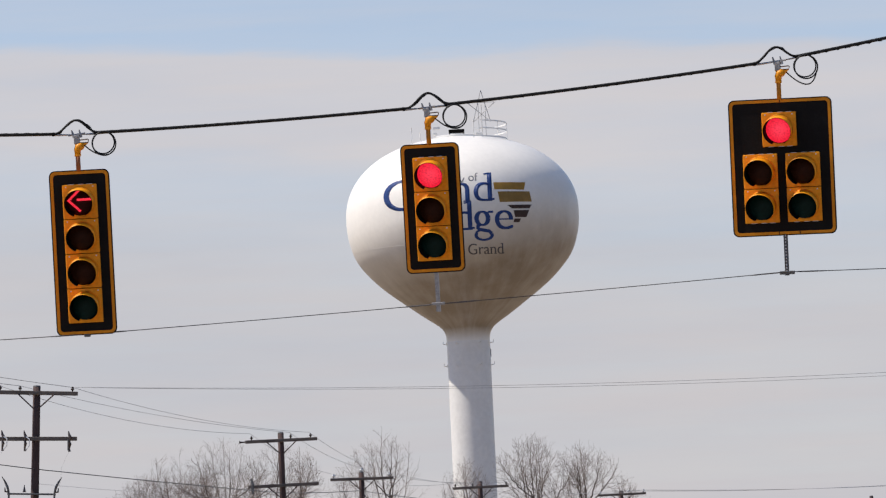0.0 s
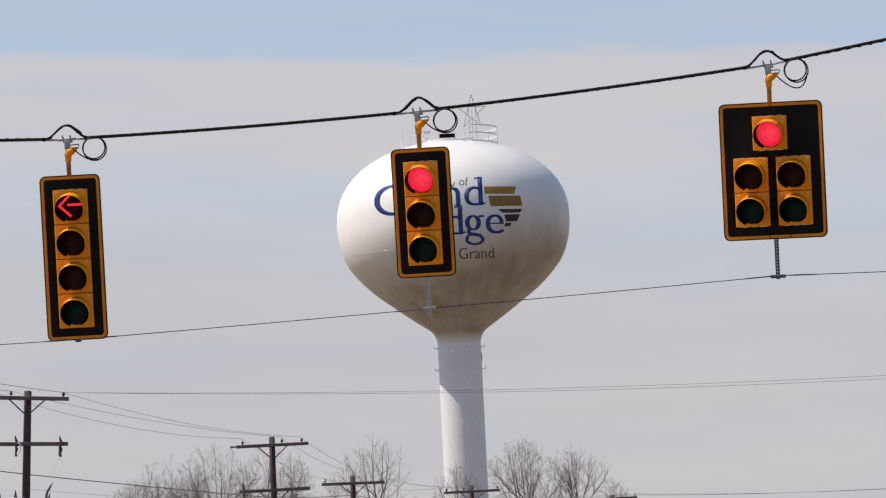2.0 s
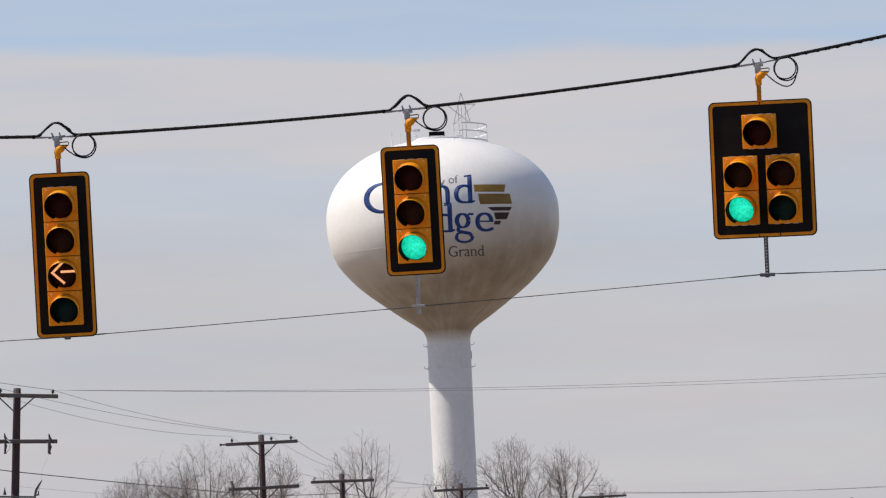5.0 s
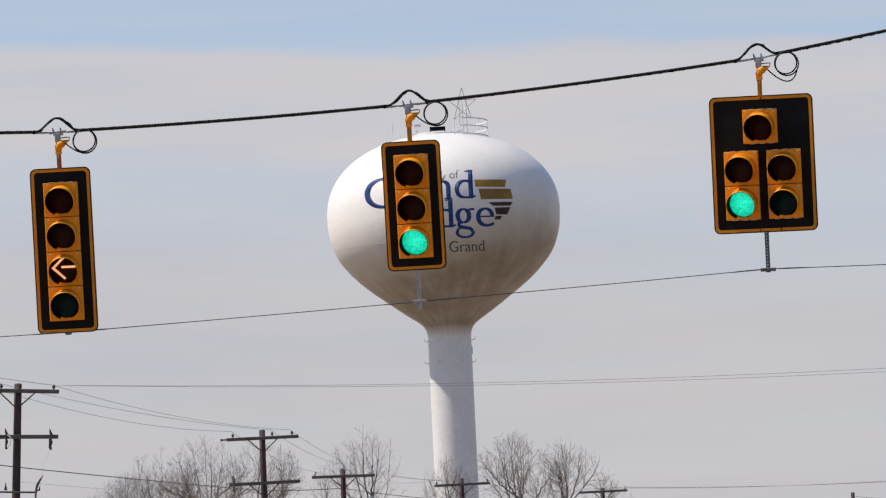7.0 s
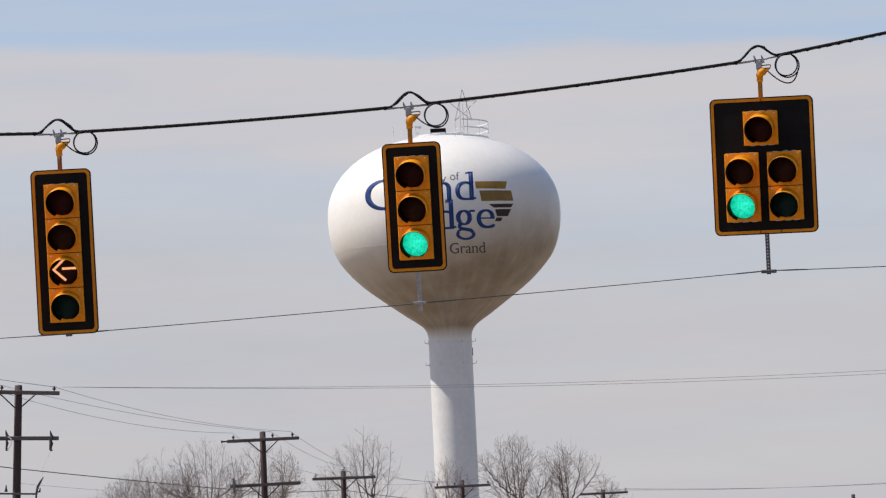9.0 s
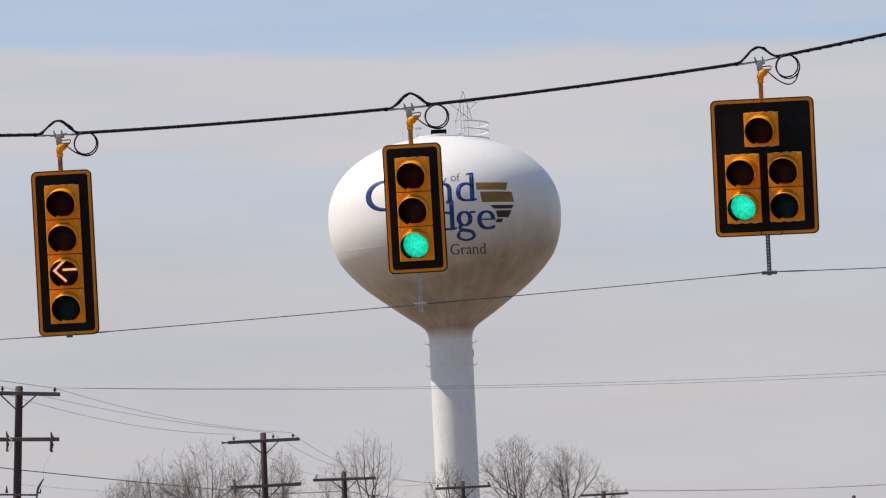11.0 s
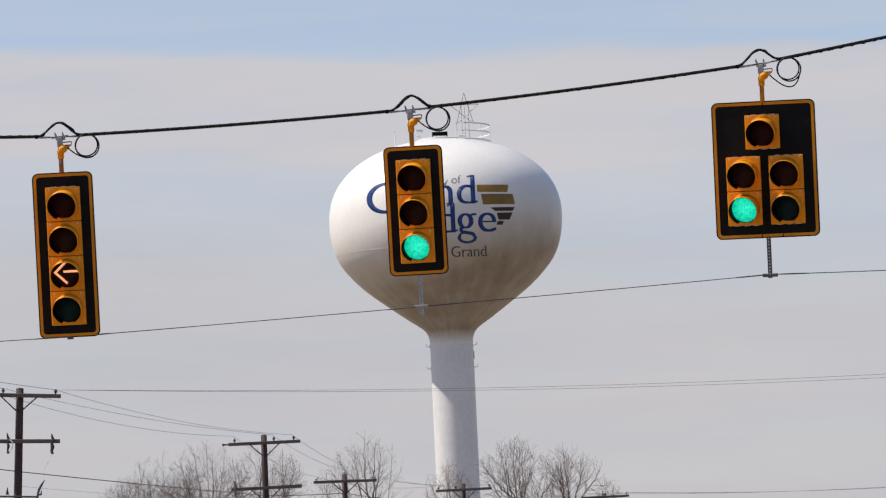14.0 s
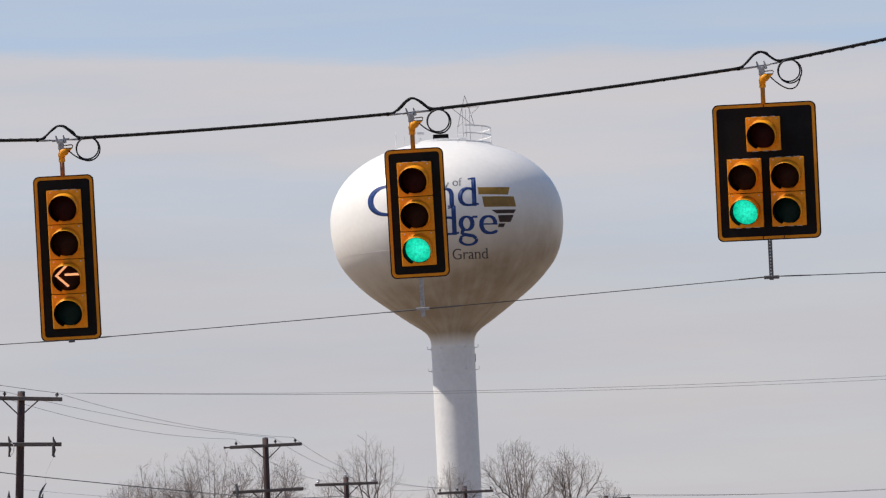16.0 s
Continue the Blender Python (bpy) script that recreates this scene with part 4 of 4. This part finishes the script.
for x, s in ((-0.70, -1), (0.56, 1)):
    arr = part("arrester", tube([(x, -0.2, 6.45), (x, -0.22, 7.22), (x + s * 0.04, -0.24, 7.38), (x + s * 0.12, -0.24, 7.54), (x + s * 0.20, -0.24, 7.66)], [0.022, 0.028, 0.036, 0.026, 0.008], 8), DULL, pole_a)
    part("arrester_cap", tube([(x + s * 0.02, -0.24, 7.24), (x + s * 0.10, -0.25, 7.25), (x + s * 0.11, -0.25, 7.36)], [0.022, 0.03, 0.012], 8), BROWN_GLAZE, arr)
part("line_knob", tube([(-0.28, -0.15, 7.24), (-0.28, -0.15, 7.32), (-0.28, -0.15, 7.44)], [0.05, 0.03, 0.008], 8), BROWN_GLAZE, pole_a)
pole_b = utility_pole(-6.335, 171.0, 10.14, 0.10, 0.2, 6, "wooden utility pole with two braced crossarms",
                      [(9.89, ARM, ARM, (-1.0, 0.33, 1.0), False, True, -1.0), (8.37, ARM - 0.05, ARM, (), False, True, -1.2)])
part("dead_end", tube([(-1.2, -0.15, 9.87), (-1.36, -0.15, 9.865), (-1.42, -0.15, 9.865)], [0.02, 0.03, 0.055], 8), BROWN_GLAZE, pole_b)
part("line_clamp", tube([(-1.06, -0.22, 8.62), (-1.02, -0.24, 8.4), (-1.03, -0.24, 8.1)], [0.03, 0.055, 0.03], 8), DULL, pole_b)
pole_c = utility_pole(-4.14, 195.0, 9.70, 0.10, 0.0, 8, "wooden utility pole with two crossarms and white insulators",
                      [(9.45, ARM, ARM, (-1.1, 1.05), True, True, 0.0), (8.46, 1.53, 1.55, (-1.24, -0.86, 0.30, 0.65), False, True, -0.3)])
pin_insulator(pole_c, 0, 9.72, True)
for x, drop in ((-1.24, 0.30), (0.66, 0.22), (1.26, 0.36)):
    can = part("fuse_cutout", tube([(x, -0.24, 8.60), (x - 0.02, -0.25, 8.52), (x + 0.02, -0.26, 8.40), (x, -0.26, 8.46 - drop)], [0.014, 0.055, 0.065, 0.040], 8), BROWN_GLAZE, pole_c, "dark fused cutout switch")
    part("bracket", tube([(x + 0.05, -0.22, 8.50), (x + 0.11, -0.24, 8.34), (x + 0.03, -0.25, 8.48 - drop)], 0.014, 6), DULL, can)
pin_insulator(pole_c, 1.05, 8.51, True).location = (1.05, -0.145, 8.51)
pole_d = utility_pole(0.545, 218.0, 10.05, 0.10, -0.5, 10, "wooden utility pole with one braced crossarm",
                      [(9.81, ARM, ARM, (-1.1, -0.35, 1.12), False, True, -0.5)])
part("cable_clamp", box(-0.16, -0.08, -0.16, -0.06, 9.05, 9.20, 0.02), PORCELAIN, pole_d, "pale cable clamp")
pole_e = utility_pole(7.50, 251.0, 10.57, 0.10, 0.0, 12, "wooden utility pole with one braced crossarm",
                      [(10.41, ARM, ARM, (-1.1, 0.35, 1.1), True, True, -1.0)])
utility_pole(15.83, 200.0, 8.14, 0.075, 0.0, 0, "short wooden utility pole, its top just showing", [])
# neighbours in the lines beyond the view
utility_pole(-21.0, 109.0, 11.2, 0.11, 0.0, -14, "wooden utility pole with one braced crossarm", [(10.90, ARM, ARM, (-1.1, -0.4, 1.1), False, True, 0.0)])
utility_pole(26.0, 151.0, 10.50, 0.11, 0.0, 20, "wooden utility pole with one braced crossarm", [(10.28, ARM, ARM, (-1.1, 0.4, 1.1), False, True, 0.0)])
utility_pole(26.0, 281.0, 11.5, 0.11, 0.0, 16, "wooden utility pole with one braced crossarm", [(11.20, ARM, ARM, (-1.1, 0.4, 1.1), False, True, 0.0)])

# ---- power lines ----
FAR = "grey overhead power line between utility poles"
A_PINS = [(-12.864, 139.86, 10.21), (-12.314, 139.86, 10.19), (-10.864, 139.86, 10.09)]
B_PINS = [(-7.336, 170.85, 10.16), (-6.006, 170.85, 10.15), (-5.346, 170.85, 10.13)]
C_PINS = [(-5.230, 194.85, 9.67), (-4.140, 195.00, 9.88), (-3.100, 194.85, 9.67)]
D_PINS = [(-0.544, 217.80, 10.03), (0.206, 217.85, 10.04), (1.656, 217.90, 10.02)]
E_PINS = [(6.434, 250.70, 10.62), (7.844, 250.90, 10.61), (8.584, 251.00, 10.60)]
L_PINS = [(-22.0, 109.2, 11.12), (-21.3, 109.0, 11.12), (-19.9, 108.8, 11.12)]
R_PINS = [(24.9, 150.6, 10.50), (26.4, 151.0, 10.47)]
F_PINS = [(24.9, 280.7, 11.4), (26.4, 281.0, 11.4), (27.1, 281.2, 11.4)]
for p0, p1 in zip(L_PINS, A_PINS):
    wire("power_line", sagging(p0, p1, 0.25), 0.007, WIRE, FAR, "power line")
for p0, p1, s in zip(A_PINS, B_PINS, (0.31, 0.17, 0.24)):
    wire("power_line", sagging(p0, p1, s), 0.0065, ALU, FAR, "power line")
for p0, p1, s in zip(B_PINS, C_PINS, (0.2, 0.15, 0.2)):
    wire("power_line", sagging(p0, p1, s), 0.0065, ALU, FAR, "power line")
for p0, p1, s in zip(C_PINS, D_PINS, (0.25, 0.2, 0.25)):
    wire("power_line", sagging(p0, p1, s), 0.0065, ALU, FAR, "power line")
for p0, p1, s in zip(D_PINS, E_PINS, (0.35, 0.3, 0.35)):
    wire("power_line", sagging(p0, p1, s), 0.0065, ALU, FAR, "power line")
for p0, p1, s in zip(E_PINS, F_PINS, (0.16, 0.16, 0.16)):
    wire("power_line", sagging(p0, p1, s), 0.006, ALU, FAR, "power line")
# two lines that cross the whole view
wire("power_line", sagging(A_PINS[2], R_PINS[0], 0.41, 40), 0.005, ALU, "grey overhead power line crossing the road", "power line")
wire("power_line", sagging(A_PINS[2], R_PINS[1], 0.475, 40), 0.005, ALU, "grey overhead power line crossing the road", "power line")
# service drops from the short pole
for z0, z1, sag in ((8.02, 7.3, 0.70), (7.84, 7.0, 0.62)):
    wire("service_drop", sagging((15.86, 199.95, z0), (25.95, 151.1, z1), sag, 40), 0.008, WIRE, "dark service wire leaving the short pole", "wire")
# telephone cable under the crossarms
PHONE = [(-21.0, 108.9, 8.7), (-12.02, 139.86, 7.88), (-6.36, 170.86, 8.12), (-4.19, 194.88, 9.00), (0.46, 217.84, 9.10), (15.80, 199.92, 7.79)]
for p0, p1, s in zip(PHONE, PHONE[1:], (0.08, 0.02, 0.03, 0.06, 0.10)):
    wire("telephone_cable", sagging(p0, p1, s), 0.014, WIRE, "dark telephone cable slung below the power lines", "cable")


wire("telephone_cable", sagging((-12.04, 139.86, 7.48), (-6.36, 170.86, 7.86), 0.05), 0.004, ALU, "thin grey cable below the telephone cable", "cable")


# ---- bare trees ----
def bare_tree(x, y, height, wide, seed, limbs=9, full=1.0):
    """A leafless tree: limbs that fan out and curve up to a rounded crown, each with three orders of finer shoots."""
    rnd = random.Random(seed)
    tv, tf, cv, cf = [], [], [], []
    tall = max(2.6, 1.15 * wide)
    mid_z = height - tall

    def stick(p0, p1, r0, r1):
        vs, fs, n = (tv, tf, 6) if r0 > 0.024 else (cv, cf, 3)
        t = (p1 - p0).normalized()
        a = t.orthogonal().normalized()
        b = t.cross(a)
        i0 = len(vs)
        for p, r in ((p0, r0), (p1, r1)):
            for k in range(n):
                an = 2 * math.pi * k / n
                vs.append(p + (a * math.cos(an) + b * math.sin(an)) * r)
        for k in range(n):
            j = (k + 1) % n
            fs.append((i0 + k, i0 + j, i0 + n + j, i0 + n + k))

    def outside(p, slack):
        q = (p.x * p.x + p.y * p.y) / (wide * slack) ** 2
        return p.z > mid_z and q + ((p.z - mid_z) / (tall * slack)) ** 2 > 1

    def rough(k):
        return Vector((rnd.uniform(-1, 1), rnd.uniform(-1, 1), rnd.uniform(-1, 1))) * k

    def aside(d, angle, turn):
        """The way that leaves d by an angle, turned round it."""
        a = d.orthogonal().normalized()
        b = d.cross(a)
        return d * math.cos(angle) + (a * math.cos(turn) + b * math.sin(turn)) * math.sin(angle)

    def shoot(p, way, length, r, order):
        """A shoot that curves steadily and a little upwards, with finer ones to all sides."""
        n = (3, 4, 6)[order]
        curl, slack, turn = rough(0.09), rnd.uniform(0.90, 1.06), rnd.uniform(0, 6.28)
        q, d = p, way
        for i in range(n):
            d = (d + curl + rough(0.09) + Vector((0, 0, 0.06))).normalized()
            e = q + d * (length / n)
            if outside(e, slack):
                return
            u = (i + 1) / n
            stick(q, e, max(0.0038, r * (1 - 0.75 * (u - 1 / n))), max(0.0030, r * (1 - 0.75 * u)))
            q = e
            if order and rnd.random() < full:
                turn += 2.4 + rnd.uniform(-0.4, 0.4)
                shoot(q, aside(d, rnd.uniform(0.42, 0.88), turn), length * (0.62 - 0.25 * u) * rnd.uniform(0.7, 1.25), max(0.0046, r * (1 - 0.7 * u) * 0.62), order - 1)

    r = height * 0.0115
    stem = [Vector((0, 0, -0.1)), Vector((0, 0, height * 0.36)), Vector((rnd.uniform(-0.2, 0.2), rnd.uniform(-0.2, 0.2), height * 0.60)), Vector((rnd.uniform(-0.4, 0.4), rnd.uniform(-0.4, 0.4), height * 0.76))]
    for i in range(3):
        stick(stem[i], stem[i + 1], r * (1.4, 1.1, 0.75)[i], r * (1.1, 0.75, 0.4)[i])
    for k in range(limbs):
        a = 2 * math.pi * (k * 0.382 + rnd.uniform(-0.08, 0.08))
        up = rnd.uniform(0.22, 1.0) if k else 1.0
        out = math.sqrt(max(0.0, 1 - up * up)) * 0.97
        tip = Vector((math.cos(a) * wide * out, math.sin(a) * wide * out, mid_z + tall * up * rnd.uniform(0.88, 0.99)))
        v = rnd.uniform(0.0, 1.0) ** 0.55
        start = stem[1].lerp(stem[2], v * 2) if v < 0.5 else stem[2].lerp(stem[3], v * 2 - 1)
        bend = Vector((tip.x * 0.64, tip.y * 0.64, start.z + (tip.z - start.z) * 0.44)) + rough(height * 0.024)
        n, turn = 12, rnd.uniform(0, 6.28)
        pts = []
        for i in range(n + 1):
            u = i / n
            pts.append(start * (1 - u) ** 2 + bend * 2 * u * (1 - u) + tip * u * u + rough(0.06 * math.sin(u * math.pi)))
        thick = r * rnd.uniform(0.19, 0.29)
        for i in range(n):
            u = i / n
            stick(pts[i], pts[i + 1], thick * (1 - u) ** 0.85 + 0.006, thick * (1 - (i + 1) / n) ** 0.85 + 0.006)
            if u > 0.22:
                d = (pts[i + 1] - pts[i]).normalized()
                for j in range(2):
                    turn += 2.4 + rnd.uniform(-0.5, 0.5)
                    if rnd.random() < 0.55 + 0.45 * full:
                        shoot(pts[i + 1], aside(d, rnd.uniform(0.45, 0.95), turn), height * rnd.uniform(0.075, 0.135) * (1.15 - 0.6 * u), max(0.009, (thick * (1 - u) + 0.006) * 0.5), 2)
    tree = thing("bare_tree", pose(x, y, 0), "leafless tree with a rounded crown of fine grey-brown twigs", "tree", "bare trees")
    for name, vs, fs, mat in (("trunk", tv, tf, BARK), ("crown", cv, cf, TWIGS)):
        me = bpy.data.meshes.new(name)
        me.from_pydata([tuple(v) for v in vs], [], fs)
        part(name, me, mat, tree)


# x, y, height, half width of the crown, seed, limbs, fullness
TREES = [(-18.6, 290, 14.1, 2.9, 41, 14, 0.72), (-16.2, 284, 15.1, 3.1, 3, 15, 0.72), (-13.4, 278, 15.5, 3.3, 5, 15, 0.7), (-10.7, 288, 15.6, 2.7, 8, 9, 0.6), (-9.2, 276, 14.8, 1.5, 11, 4, 0.55),
         (-7.0, 282, 13.9, 1.5, 14, 4, 0.5), (-4.6, 274, 15.4, 2.3, 17, 8, 0.55), (-0.2, 272, 13.5, 1.9, 21, 8, 0.62),
         (3.5, 276, 14.85, 2.6, 23, 12, 0.70), (6.2, 281, 14.6, 2.6, 29, 11, 0.64), (8.6, 286, 12.8, 1.9, 31, 7, 0.55)]
for x, y, h, w, seed, limbs, full in TREES:
    bare_tree(x, y, h, w, seed, limbs, full)


# ---- what moves ----
def motions():
    """The lamps: an array lies against its lens while it shines and back in the housing while it does not."""
    for array, shining, (x, y, z) in SWITCHED:
        front, back = pose(x, y, z), pose(x, 0.10, z)
        step = 1.0 / FPS
        rows = []
        if shining[0][0] > 0:
            rows.append((0.0, back))
        for t0, t1 in shining:
            if t0 > 0:
                rows.append((t0 - step, back))
            rows.append((t0, front))
            if t1 < 16.0:
                rows.append((t1, front))
                rows.append((t1 + step, back))
        rows.append((16.0, front if shining[-1][1] >= 16.0 else back))
        walk(array, [r for i, r in enumerate(rows) if i == len(rows) - 1 or rows[i + 1][0] - r[0] > 0.01])


motions()
